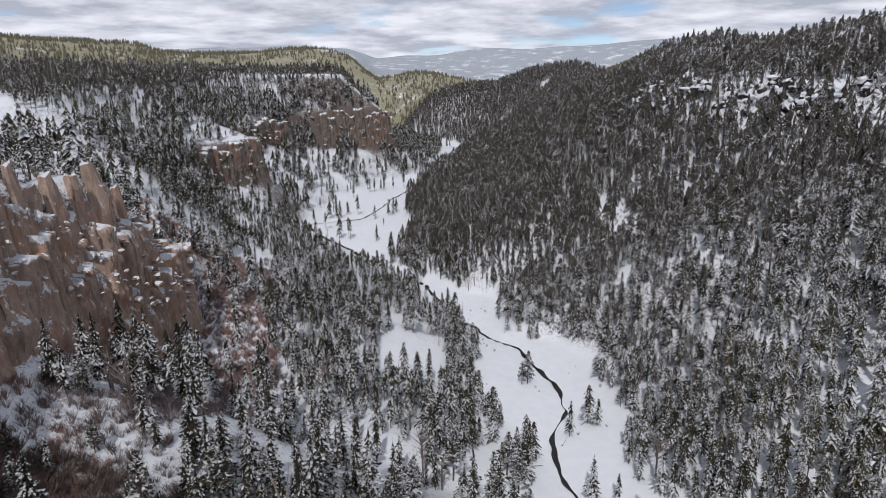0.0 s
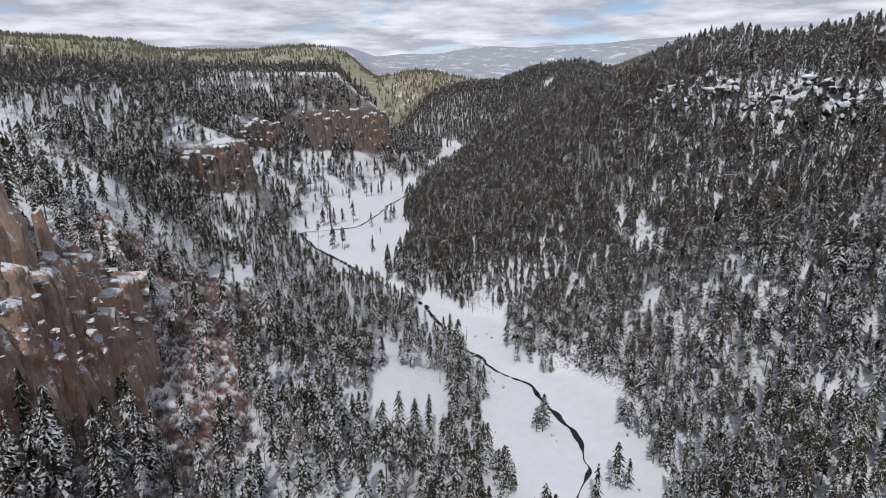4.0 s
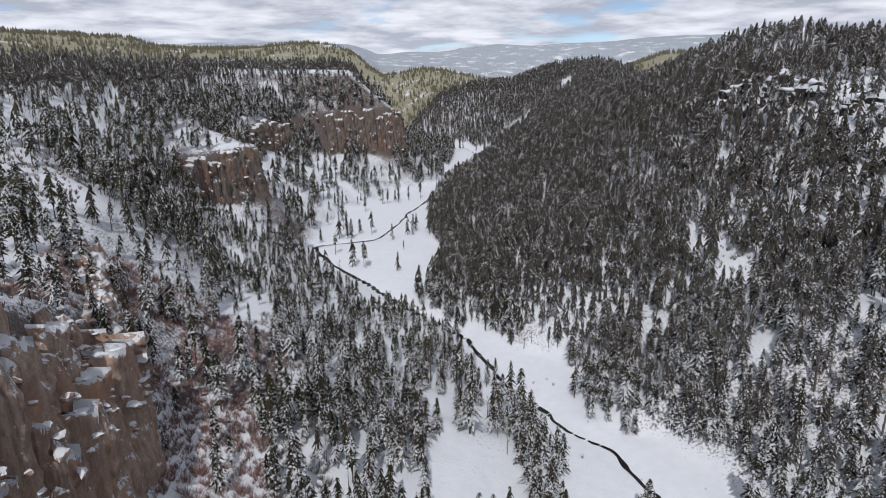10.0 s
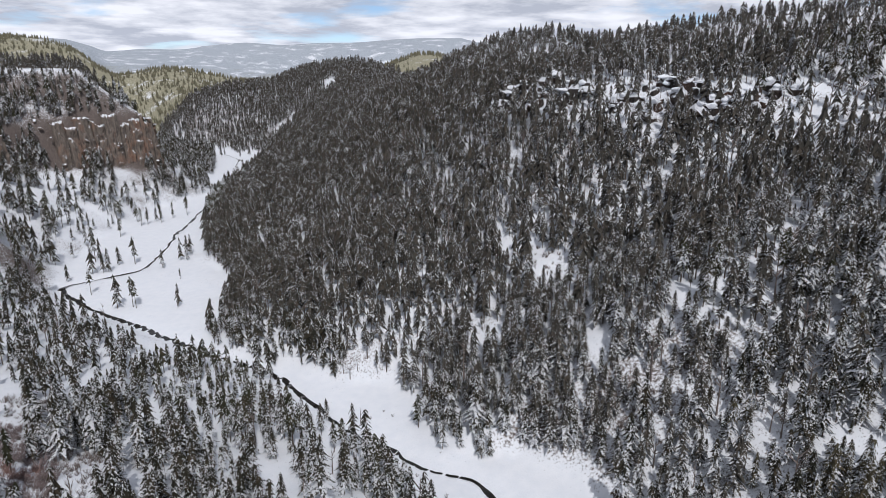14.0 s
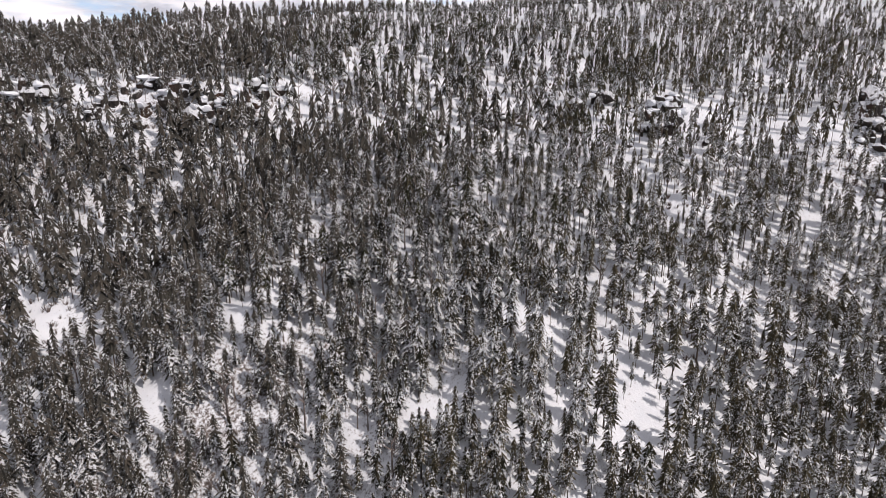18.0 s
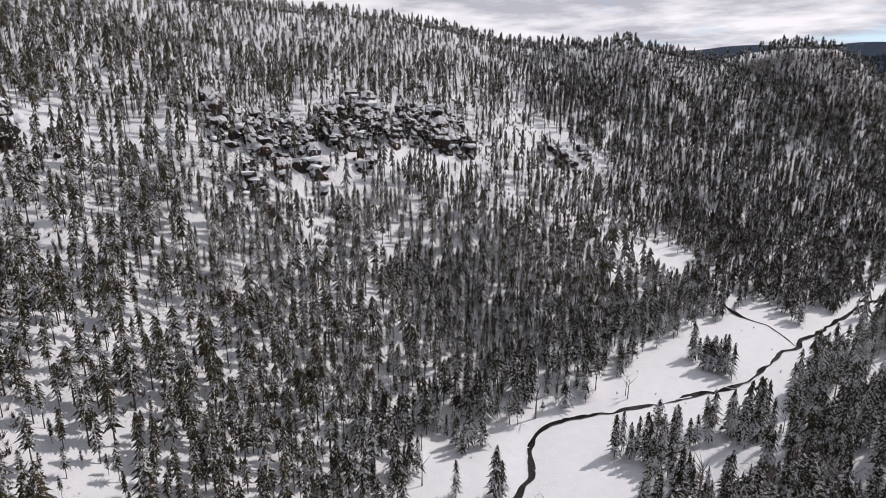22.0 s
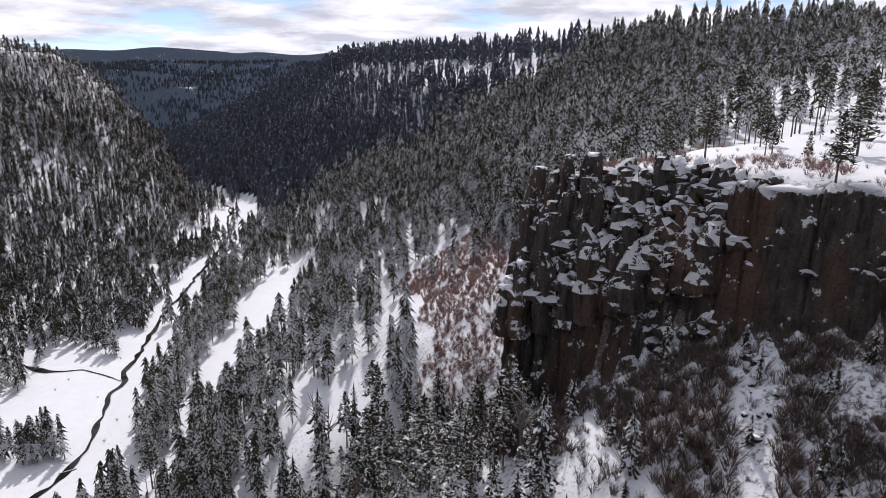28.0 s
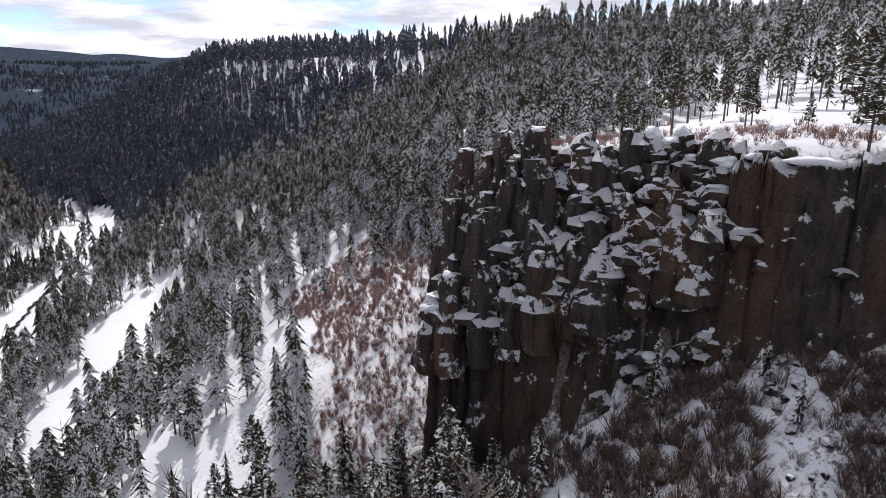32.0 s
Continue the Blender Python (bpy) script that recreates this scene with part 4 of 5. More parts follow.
def build_forest():
    spruce = ~IS_PINE & ~IS_BARE
    rank = np.where(ON_FLOOR, DIST * 0.55, DIST)
    taken = np.zeros(len(SPOTS), bool)
    for which, shapes, count, name, label, group, mats in (
            (spruce, SPRUCE_NEAR, 300, "spruce_tree", "dark green spruce dusted with snow", "spruces in the canyon", [M_BARK, M_SPRUCE]),
            (IS_PINE, PINE_NEAR, 220, "pine_tree", "tall green pine with bare lower trunk and snowy boughs", "pines in the canyon", [M_BARK, M_PINE])):
        order = np.where(which)[0]
        order = order[np.argsort(rank[order])][:count]
        taken[order] = True
        plant_things(name, shapes, SPOTS[order], mats, label, "tree", group)
    rest = ~taken
    for which, d0, d1, shapes, name, mats in (
            (spruce, 0, 115, SPRUCE_NEAR, "spruce_forest", [M_BARK, M_SPRUCE]), (spruce, 115, 340, SPRUCE_MID, "spruce_forest", [M_BARK, M_SPRUCE]),
            (spruce, 340, 5000, SPRUCE_FAR, "spruce_forest", [M_BARK, M_SPRUCE]), (IS_PINE, 0, 105, PINE_NEAR, "pine_forest", [M_BARK, M_PINE]),
            (IS_PINE, 105, 340, PINE_MID, "pine_forest", [M_BARK, M_PINE]), (IS_PINE, 340, 5000, PINE_FAR, "pine_forest", [M_BARK, M_PINE]),
            (IS_BARE, 0, 150, BARE_NEAR, "aspen_grove", [M_TWIG]), (IS_BARE, 150, 600, BARE_MID, "aspen_grove", [M_TWIG])):
        rows = SPOTS[rest & which & (DIST >= d0) & (DIST < d1)]
        if mats[-1] is not M_TWIG:
            frosty = (rows[:, 1] < 40 - 90 * (rows[:, 6] / 1000)) & (rows[:, 1] > -560) & (rows[:, 0] < creek_bed(rows[:, 1]))
            plant_all(name, shapes, rows[frosty], [M_BARK, M_FROSTED], "frosted " + name.replace("_", " ") + " below the tall cliff", "forest")
            rows = rows[~frosty]
        if mats[-1] is not M_TWIG:
            sunny = (rows[:, 0] > along(TOE_RIGHT, rows[:, 1]) + 22) & (rows[:, 1] > -260 + 120 * (rows[:, 6] / 1000)) & (rows[:, 1] < 170 + 120 * (rows[:, 6] / 1000)) & ~dark_stand(rows[:, 0], rows[:, 1])
            plant_all(name, shapes, rows[sunny], [M_BARK, M_SUNNY_PINE], "brownish snow-dabbed " + name.replace("_", " ") + " on the sunny open slope", "forest")
            rows = rows[~sunny]
            # trees on the northern slope that carry the painted cloud shade
            shadowed = (rows[:, 1] + 120 * (rows[:, 6] / 1000 - 0.5) > 290) & (rows[:, 0] > creek_bed(rows[:, 1]) + 35) & (rows[:, 0] < along(SILL_RIGHT, rows[:, 1]) + 500 * (rows[:, 1] > 420))
            plant_all(name, shapes, rows[shadowed], [M_BARK, M_CLOUD_SHADE_SPRUCE], "dark " + name.replace("_", " ") + " with less snow, imitating cloud shade", "forest")
            rows = rows[~shadowed]
        if d1 > 1000:
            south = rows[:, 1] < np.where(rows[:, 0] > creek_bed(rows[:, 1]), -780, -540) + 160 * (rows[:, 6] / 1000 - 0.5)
            plant_all(name, shapes, rows[south], [M_BARK, M_HAZY_SPRUCE], "dark " + name.replace("_", " ") + " on the southern hillside, tinted for haze and cloud shade", "forest")
            rows = rows[~south]
            # the mesa's edge takes the same painted cloud shade
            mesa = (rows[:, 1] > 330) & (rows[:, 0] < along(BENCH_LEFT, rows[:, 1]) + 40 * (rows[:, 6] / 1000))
            plant_all(name, shapes, rows[mesa], [M_BARK, M_CLOUD_SHADE_SPRUCE], "dark " + name.replace("_", " ") + " along the mesa's edge", "forest")
            rows = rows[~mesa]
        plant_all(name, shapes, rows, mats, "dense snow-dusted " + name.replace("_", " ") + " on the canyon slopes", "forest")


build_forest()


def cone_shape(rng):
    """A far-off conifer one metre high: a ragged cone on a short trunk."""
    ring = [(0.1 * rng.uniform(0.7, 1.3) * math.cos(i * 1.257), 0.1 * rng.uniform(0.7, 1.3) * math.sin(i * 1.257), rng.uniform(0.08, 0.25)) for i in range(5)]
    trunk = [(0.015, 0, 0), (-0.01, 0.012, 0), (-0.01, -0.012, 0), (0, 0, 0.5)]
    tris = [(i, (i + 1) % 5, 5) for i in range(5)] + [(6, 7, 9), (7, 8, 9), (8, 6, 9)]
    return np.array(ring + [(0, 0, 1)] + trunk), np.array(tris), np.array([1] * 5 + [0] * 3)


def build_far_forest():
    n = 320000
    az, r = RNG.uniform(-180, 180, n), np.sqrt(RNG.uniform(620 ** 2, 4400 ** 2, n))
    ahead = (np.abs(az) < 48) | (np.abs(az) > 140)
    ahead &= RNG.uniform(0, 1, n) < np.where(np.abs(az) < 48, 0.62, 0.5) * (1 - 0.5 * smooth(2800, 3400, r))
    x, y = r * np.sin(np.radians(az)), r * np.cos(np.radians(az))
    inside = (x > -600) & (x < 690) & (y > -1370) & (y < 1790)
    valley = (np.abs(x - creek_bed(y)) < 45) & (y > -1300) & (y < 2400)
    bald = rough_field(x, y, 120, 51) + 0.5 * rough_field(x, y, 45, 52)
    keep = ahead & (r < 3000) & ~valley & ~inside & (bald > -0.45) & (RNG.uniform(0, 1, n) < 1 - 0.85 * smooth(2700, 3400, r))
    x, y = x[keep], y[keep]
    tall = RNG.uniform(11, 19, x.shape)
    rows = np.stack([x, y, height(x, y) - 0.5, tall, RNG.uniform(1.5, 2.6, x.shape), RNG.uniform(0, 6, x.shape), RNG.integers(0, 99, x.shape)], 1)
    shapes = [cone_shape(RNG) for _ in range(5)]
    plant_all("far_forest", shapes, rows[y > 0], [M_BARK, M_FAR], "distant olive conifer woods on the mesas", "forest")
    plant_all("far_forest", shapes, rows[y <= 0], [M_BARK, M_HAZY_DISTANT], "distant spruce woods on the ridges, coloured dark blue for haze", "forest")


build_far_forest()


# ---- cliffs ----
def part(name, bm, mat, parent, label="", round_=True):
    me = bpy.data.meshes.new(name)
    bm.to_mesh(me)
    bm.free()
    me.materials.append(mat)
    me.polygons.foreach_set("use_smooth", np.full(len(me.polygons), round_))
    ob = new(name, me)
    ob.parent = parent
    if label:
        ob["label"] = label
    return ob


def pillar(rng, foot, head, wide, deep, face, levels=11, sides=14):
    """A weathered rock column from foot to head, its rounded front turned to face."""
    bm = bmesh.new()
    out = np.array([face[0], face[1], 0.0])
    side = np.array([-face[1], face[0], 0.0])
    foot, head = np.array(foot, float), np.array(head, float)
    rings = []
    tall = head[2] - foot[2]
    spin = rng.uniform(0, 50)
    swell = rng.uniform(0.85, 1.1)
    for k in range(levels + 1):
        q = k / levels
        c = foot + (head - foot) * q
        c = c + side * wide * 0.35 * noise.noise((spin, q * 2.6, 1.0)) + out * deep * 0.4 * noise.noise((spin, q * 3.1, 7.0))
        size = (1.12 - 0.22 * q) * (swell + 0.22 * noise.noise((spin, q * 4.0, 3.0)))
        size *= 1 - 0.10 * (math.floor(q * tall / 6 + spin) % 2)
        if q > 0.9:
            size *= 1 - ((q - 0.9) / 0.1) * 0.3
        ring = []
        for s in range(sides):
            a = s * math.tau / sides
            jag = 1 + 0.36 * noise.noise((spin + math.cos(a) * 1.3, math.sin(a) * 1.3, q * (head[2] - foot[2]) * 0.16)) + 0.2 * noise.noise((spin + math.cos(a) * 3, math.sin(a) * 3, q * (head[2] - foot[2]) * 0.5)) + 0.14 * noise.noise((spin + math.cos(a) * 7, math.sin(a) * 7, q * (head[2] - foot[2]) * 0.25))
            p = c + side * math.cos(a) * wide * size * jag + out * math.sin(a) * deep * size * jag
            if k == levels:
                p[2] += 1.6 * noise.noise((spin + math.cos(a) * 2, math.sin(a) * 2, 9.0))
            ring.append(bm.verts.new(p))
        rings.append(ring)
    for a, b in zip(rings, rings[1:]):
        for s in range(sides):
            bm.faces.new((a[s], a[(s + 1) % sides], b[(s + 1) % sides], b[s]))
    bm.faces.new(rings[-1])
    bm.faces.new(rings[0][::-1])
    return bm


def column_strip(rng, at, s0, s1, low, high, bulge, lean, tall, worn=0.0):
    """One broad column of a rock wall between s0 and s1 along it: a rounded, weathered front, its sides and its top."""
    bm = bmesh.new()
    spin, nu, nv = rng.uniform(0, 90), 12 if worn else 8, max(8, int(tall / (1.5 if worn else 2.2)))
    mid, half = (s0 + s1) / 2, (s1 - s0) / 2
    ragged = [rng.uniform(-0.05, 0.03) for _ in range(nu + 3)]
    rows = []
    for j in range(nv + 2):
        q = min(j, nv) / nv
        row = []
        for i in range(-1, nu + 2):
            u = max(-1.0, min(1.0, -1 + 2 * i / nu))
            way = mid + u * half * 1.04 * (1.04 - 0.1 * q)
            p, face = at(way, low + (high + ragged[i + 1] - low) * q)
            h = q * tall
            out = bulge * (math.sqrt(1 - 0.94 * u * u) - 0.35) * (1.1 - 0.25 * q)
            out += 0.42 * bulge * noise.noise((spin, u * 1.3, h * 0.11)) + 0.3 * noise.noise((spin + u * 2.2, h * 0.5, 4.0)) + 0.35 * noise.noise((spin + u * 5.0, h * 0.07, 9.0))
            # a break across the column now and then
            out -= 0.4 * max(0.0, noise.noise((spin, math.floor(h / 5.5) * 1.7, 2.0))) * bulge
            if worn:
                w = Vector(p)
                out += worn * (1.5 * noise.noise(w * 0.1) + 0.9 * noise.noise(w * 0.24) + 0.55 * noise.noise(w * 0.6))
                # the face steps back from ledge to ledge
                out -= worn * 0.8 * math.floor(h / 7.0 + 1.3 * noise.noise(w * 0.12))
            out -= lean * q
            if i < 0 or i > nu:
                out -= 4.5
            if j > nv:
                out -= 5.0
            row.append(bm.verts.new((p[0] + face[0] * out, p[1] + face[1] * out, p[2] + (0.5 if j > nv else 0.0))))
        rows.append(row)
    for a, b in zip(rows, rows[1:]):
        for i in range(len(a) - 1):
            bm.faces.new((a[i], a[i + 1], b[i + 1], b[i]))
    bmesh.ops.recalc_face_normals(bm, faces=bm.faces)
    return bm


def boulder(rng, at, size, squash=0.75):
    """An angular block: a coarse ball pushed out of true and cut flat in places."""
    bm = bmesh.new()
    bmesh.ops.create_icosphere(bm, subdivisions=2, radius=1.0)
    seed = rng.uniform(0, 90)
    cuts = [Vector(rng.normal(size=3)).normalized() for _ in range(9)]
    stretch = Vector(rng.uniform(0.7, 1.35, 3))
    for v in bm.verts:
        p = v.co.normalized()
        r = 1 + 0.4 * noise.noise(p * 1.4 + Vector((seed, 0, 0))) + 0.22 * noise.noise(p * 3.3 + Vector((0, seed, 0)))
        for c in cuts:
            d = p.dot(c) * r
            if d > 0.5:
                r *= 0.5 / d
        v.co = Vector((p.x * r * stretch.x, p.y * r * stretch.y, p.z * r * squash * stretch.z)) * size + Vector(at)
    return bm


def cliff_line(ys, lines):
    return [np.stack([along(line, ys), ys, along(line, ys, 2)], 1) for line in lines]


# a low band of rock above the slope
FOOT_BAND = [(268, -127, 60), (285, -134, 63), (300, -140, 66), (325, -158, 71), (352, -170, 72)]
RIM_BAND = [(268, -131, 73), (285, -139, 78), (300, -146, 82), (325, -164, 87), (352, -176, 88)]


# tiers of short columns: from and to which share of the height, their spacing, stoutness and how far back they stand
BROKEN = [(0.46, 0.66, 5.6, 0.55, 0.1), (0.46, 0.74, 5.0, 0.55, 0.34), (0.57, 0.83, 4.6, 0.55, 0.55), (0.67, 0.92, 4.4, 0.55, 0.76), (0.78, 0.99, 4.6, 0.55, 0.96)]
CRAG = [(0.0, 0.5, 6.5, 0.75, 0.0), (0.15, 0.75, 5.5, 0.75, 0.3), (0.4, 0.95, 5.0, 0.75, 0.6), (0.6, 1.1, 5.0, 0.7, 0.9)]
CRUMBLY = [(0.6, 0.99, 5.0, 0.7, 0.75)]
LOW_BAND = [(0.0, 0.7, 5.5, 0.85, 0.0), (0.25, 0.85, 5.0, 0.8, 0.25), (0.5, 0.97, 5.0, 0.8, 0.55), (0.0, 0.4, 5.0, 0.75, -0.12)]
# the sheer wall of broad columns: from and to which share of the height, width of a column, bulge, how far back it stands, lean
BUTTRESS = (-0.1, 0.58, 8.5, 3.2, 0.0, 3.0)
SHEER = (-0.12, 0.99, 7.0, 1.7, -0.25, 2.0)
RUST_WALL = (-0.08, 0.66, 9.0, 2.0, -0.1, 1.0)
RUST_LEDGE = (0.4, 0.92, 8.0, 2.0, 0.42, 1.0)
FAR_WALL = (-0.15, 0.96, 10.0, 2.8, -0.05, 4.0)


def build_cliff(name, y0, y1, pitch, label, rng, tiers=(), mat=M_ROCK, blocks=40, lean=0.15, chunk=(0.15, 0.55), lines=(FOOT_LEFT, RIM_LEFT), side=1.0, walls=()):
    """A wall of rock columns in tiers between the foot line and the rim line."""
    base = tagged(new(name), label, "cliff", kind="structure")
    ys = np.linspace(y0, y1, 400)
    foot, rim = cliff_line(ys, lines)
    length = np.concatenate([[0], np.cumsum(np.hypot(*np.diff(foot[:, :2], axis=0).T))])
    lift = lambda y, q: np.interp(y, ys, foot[:, 2]) * (1 - q) + np.interp(y, ys, rim[:, 2]) * q

    def face_at(s, d=5.0):
        t = np.array([np.interp(s + d, length, foot[:, c]) - np.interp(s - d, length, foot[:, c]) for c in range(2)])
        return side * np.array([t[1], -t[0]]) / (np.hypot(t[0], t[1]) + 1e-6)

    for wall in walls:
        low, high, step, bulge, back, tilt = wall
        worn = 1.0 if wall in (RUST_WALL, RUST_LEDGE, FAR_WALL) else 0.55 if wall in (SHEER, BUTTRESS) else 0.0
        ragged = wall in (RUST_WALL, RUST_LEDGE, FAR_WALL)
        s = 0.0
        while s < length[-1]:
            wide = step * rng.choice([0.45, 0.7, 1.0, 1.3, 1.8])
            set_back, y = back + rng.uniform(-0.06, 0.08), np.interp(s + wide / 2, length, ys)

            def at(way, q):
                f, r = (np.array([np.interp(way, length, line[:, c]) for c in range(3)]) for line in (foot, rim))
                face = face_at(way)
                p = f.copy()
                p[:2] -= face * max(abs((r - f)[:2] @ face), 4.0) * set_back
                p[2] = f[2] * (1 - q) + r[2] * q
                return p, face

            top = high + rng.uniform(-0.07, 0.05) * (3.0 if ragged else 1.0)
            tall = float(lift(y, top) - lift(y, low))
            part("rock_column", column_strip(rng, at, s, s + wide, low, top, bulge * rng.uniform(0.7, 1.25), tilt, tall, worn), mat, base)
            for _ in range(3 if ragged else 1):
                p, face = at(s + wide * (rng.uniform(0.1, 0.9) if ragged else 0.5), top)
                back_off = tilt + 1.2 + worn * 0.8 * tall / 7.0
                cap = boulder(rng, p + np.array([*(-face * back_off), -0.1]), wide * (rng.uniform(0.1, 0.2) if ragged else rng.uniform(0.36, 0.5)), 0.26)
                part("snow_cap", cap, M_SNOW, base)
            s += wide
    for low, high, step, stout, back in tiers:
        s = rng.uniform(0, step)
        while s < length[-1]:
            y = np.interp(s, length, ys)
            f, r = (np.array([np.interp(s, length, line[:, c]) for c in range(3)]) for line in (foot, rim))
            face = face_at(s)
            deep = max(abs((r - f)[:2] @ face), 10.0)
            loose = 2.2 if tiers in (LOW_BAND, CRUMBLY, CRAG) else 1.0
            wide = step * stout * (1 + rng.uniform(-0.25, 0.28) * (1.5 if loose > 1 else 1))
            top = high + loose * rng.uniform(-0.12, 0.07)
            a, b = f.copy(), f.copy()
            a[:2] -= face * (deep * back + rng.normal() * 0.5 - 1.0)
            b[:2] = a[:2] - face * min(2.5 if lean < 0.2 else 20.0, deep * lean)
            a[2], b[2] = lift(y, low) - (1.5 if loose > 1 and low == 0 else 5), lift(y, top)
            if b[2] - a[2] > 4:
                part("rock_column", pillar(rng, a, b, wide, wide * rng.uniform(0.8, 1.2) * (0.55 if loose > 1 else 1.0), face, 7, 8), mat, base, "", False)
                if tiers is BROKEN:
                    part("snow_cap", boulder(rng, b + [0, 0, -0.35], wide * rng.uniform(0.5, 0.8), 0.36), M_SNOW, base)
            s += step * rng.uniform(0.75, 1.25) if loose == 1 else step * rng.uniform(0.5, 1.6)
    for _ in range(blocks):
        s = rng.uniform(0, length[-1])
        y = np.interp(s, length, ys)
        f, r = (np.array([np.interp(s, length, line[:, c]) for c in range(3)]) for line in (foot, rim))
        q = rng.uniform(0.52 if BUTTRESS in walls else 0.35, 1.02) if rng.uniform() < 0.85 else rng.uniform(-0.05, 0.15)
        p = f + (r - f) * np.interp(q, [0, 0.5, 0.54, 1], [0, 0.0, 0.06, 1])
        p[2] = lift(y, q) - 0.3
        size = pitch * rng.uniform(*chunk)
        part("rock_block", boulder(rng, p, size), mat, base, "", False)
        if rng.uniform() < (0.6 if SHEER in walls else 0.34 if BUTTRESS in walls else 0.6 if tiers is CRAG else 0.12):
            part("snow_cap", boulder(rng, p + [0, 0, size * 0.46], size * rng.uniform(0.45, 0.72), 0.5), M_SNOW, base, "", False)
    return base


def build_cliffs():
    rng = np.random.default_rng(19)
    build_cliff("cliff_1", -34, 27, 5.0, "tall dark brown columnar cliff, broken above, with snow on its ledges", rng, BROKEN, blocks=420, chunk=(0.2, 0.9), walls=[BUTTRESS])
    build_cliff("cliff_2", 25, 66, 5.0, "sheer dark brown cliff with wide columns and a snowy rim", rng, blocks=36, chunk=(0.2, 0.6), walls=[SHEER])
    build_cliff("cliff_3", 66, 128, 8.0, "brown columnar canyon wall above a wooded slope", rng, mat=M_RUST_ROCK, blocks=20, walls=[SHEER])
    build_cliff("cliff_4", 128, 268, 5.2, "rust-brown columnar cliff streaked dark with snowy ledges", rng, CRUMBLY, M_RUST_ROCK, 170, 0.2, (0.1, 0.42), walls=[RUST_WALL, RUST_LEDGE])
    build_cliff("cliff_5", 560, 690, 7.0, "brown cliff above a wooded snowy slope", rng, (), M_FAR_ROCK, 30, walls=[FAR_WALL])
    build_cliff("cliff_6", 705, 880, 7.0, "rust-red cliff above the white valley floor", rng, (), M_FAR_ROCK, 30, walls=[FAR_WALL])
    build_cliff("cliff_7", 930, 1020, 8.0, "brown cliff below a wooded mesa edge", rng, (), M_FAR_ROCK, 30, walls=[FAR_WALL])
    crag_foot = [(y, x - 8, z - 8) for y, x, z in SILL_RIGHT]
    crag_rim = [(y, x - 6, z + 9) for y, x, z in STEP_RIGHT]
    for name, y0, y1 in (("cliff_9", -114, -94), ("cliff_10", -84, -62), ("cliff_11", -48, 8), ("cliff_12", 20, 66)):
        build_cliff(name, y0, y1, 6.0, "dark craggy rock outcrop with heavy snow caps", rng, CRAG, M_GREY_ROCK, int((y1 - y0) * 1.3), 0.3, (0.2, 0.8), (crag_foot, crag_rim), -1.0)
    build_cliff("cliff_8", 269, 351, 5.0, "low rust-brown rock band with snowy ledges above brush", rng, LOW_BAND, M_RUST_ROCK, 45, 0.2, (0.12, 0.4), (FOOT_BAND, RIM_BAND))


build_cliffs()


def build_outcrop(name, y0, y1, count, label, rng, big=6.0, reach=(0.0, 1.0), lines=(SILL_RIGHT, STEP_RIGHT), mat=M_GREY_ROCK):
    """Crags: clusters of angular blocks and short columns on the step of the slope."""
    base = tagged(new(name), label, "rock outcrop", kind="structure")
    heads = [(rng.uniform(y0, y1), rng.uniform(*reach), rng.uniform(0.5, 1.2)) for _ in range(max(3, count // 9))]
    for _ in range(count):
        hy, hq, hs = heads[rng.integers(len(heads))]
        y, q = hy + rng.normal() * 6 * hs, hq + rng.normal() * 0.3
        x = along(lines[0], y) * (1 - q) + along(lines[1], y) * q
        z = float(height(x, y)) + big * 0.8 * hs * math.exp(-((y - hy) / (7 * hs)) ** 2 - ((q - hq) / 0.35) ** 2) * rng.uniform(0.1, 1.0)
        size = big * hs * rng.uniform(0.25, 0.8) ** 1.2
        if rng.uniform() < (0.6 if big > 11 else 0.4):
            part("rock_column", pillar(rng, (x + 2, y, z - 14), (x + 4, y, z + size * (1.6 if big > 11 else 1.1)), size * 0.7, size * 0.55, (1.0 if lines[0] is FOOT_LEFT else -1.0, 0.0), 7, 8), mat, base, "", False)
        else:
            part("rock_block", boulder(rng, (x, y, z + size * 0.25), size, 0.95), mat, base, "", False)
        if mat is M_GREY_ROCK and rng.uniform() < 0.6:
            part("snow_cap", boulder(rng, (x - size * 0.2, y + rng.normal() * 0.3 * size, z + size * rng.uniform(0.6, 0.95)), size * rng.uniform(0.5, 0.8), 0.5), M_SNOW, base, "", False)


def build_outcrops():
    rng = np.random.default_rng(23)
    build_outcrop("outcrop_1", 400, 585, 200, "broken grey rock band half buried in snow", rng, 10.0, (-0.6, 1.4))
    build_outcrop("outcrop_2", -120, 85, 190, "dark boulders and crags half buried in snow", rng, 12.5, (-1.3, 1.2))
    build_outcrop("outcrop_3", 150, 296, 90, "grey rocks on a snowy wooded slope", rng, 9.0, (0.0, 1.2))
    build_outcrop("outcrop_4", -130, -85, 40, "grey crag with snow among trees", rng, big=9.0)
    build_outcrop("outcrop_6", -235, -195, 40, "dark crag with snow among thin trees", rng, 11.5, (-0.8, 1.0))
    build_outcrop("outcrop_5", -500, -300, 30, "grey rocks among thin trees near a hilltop", rng, big=5.0)


build_outcrops()


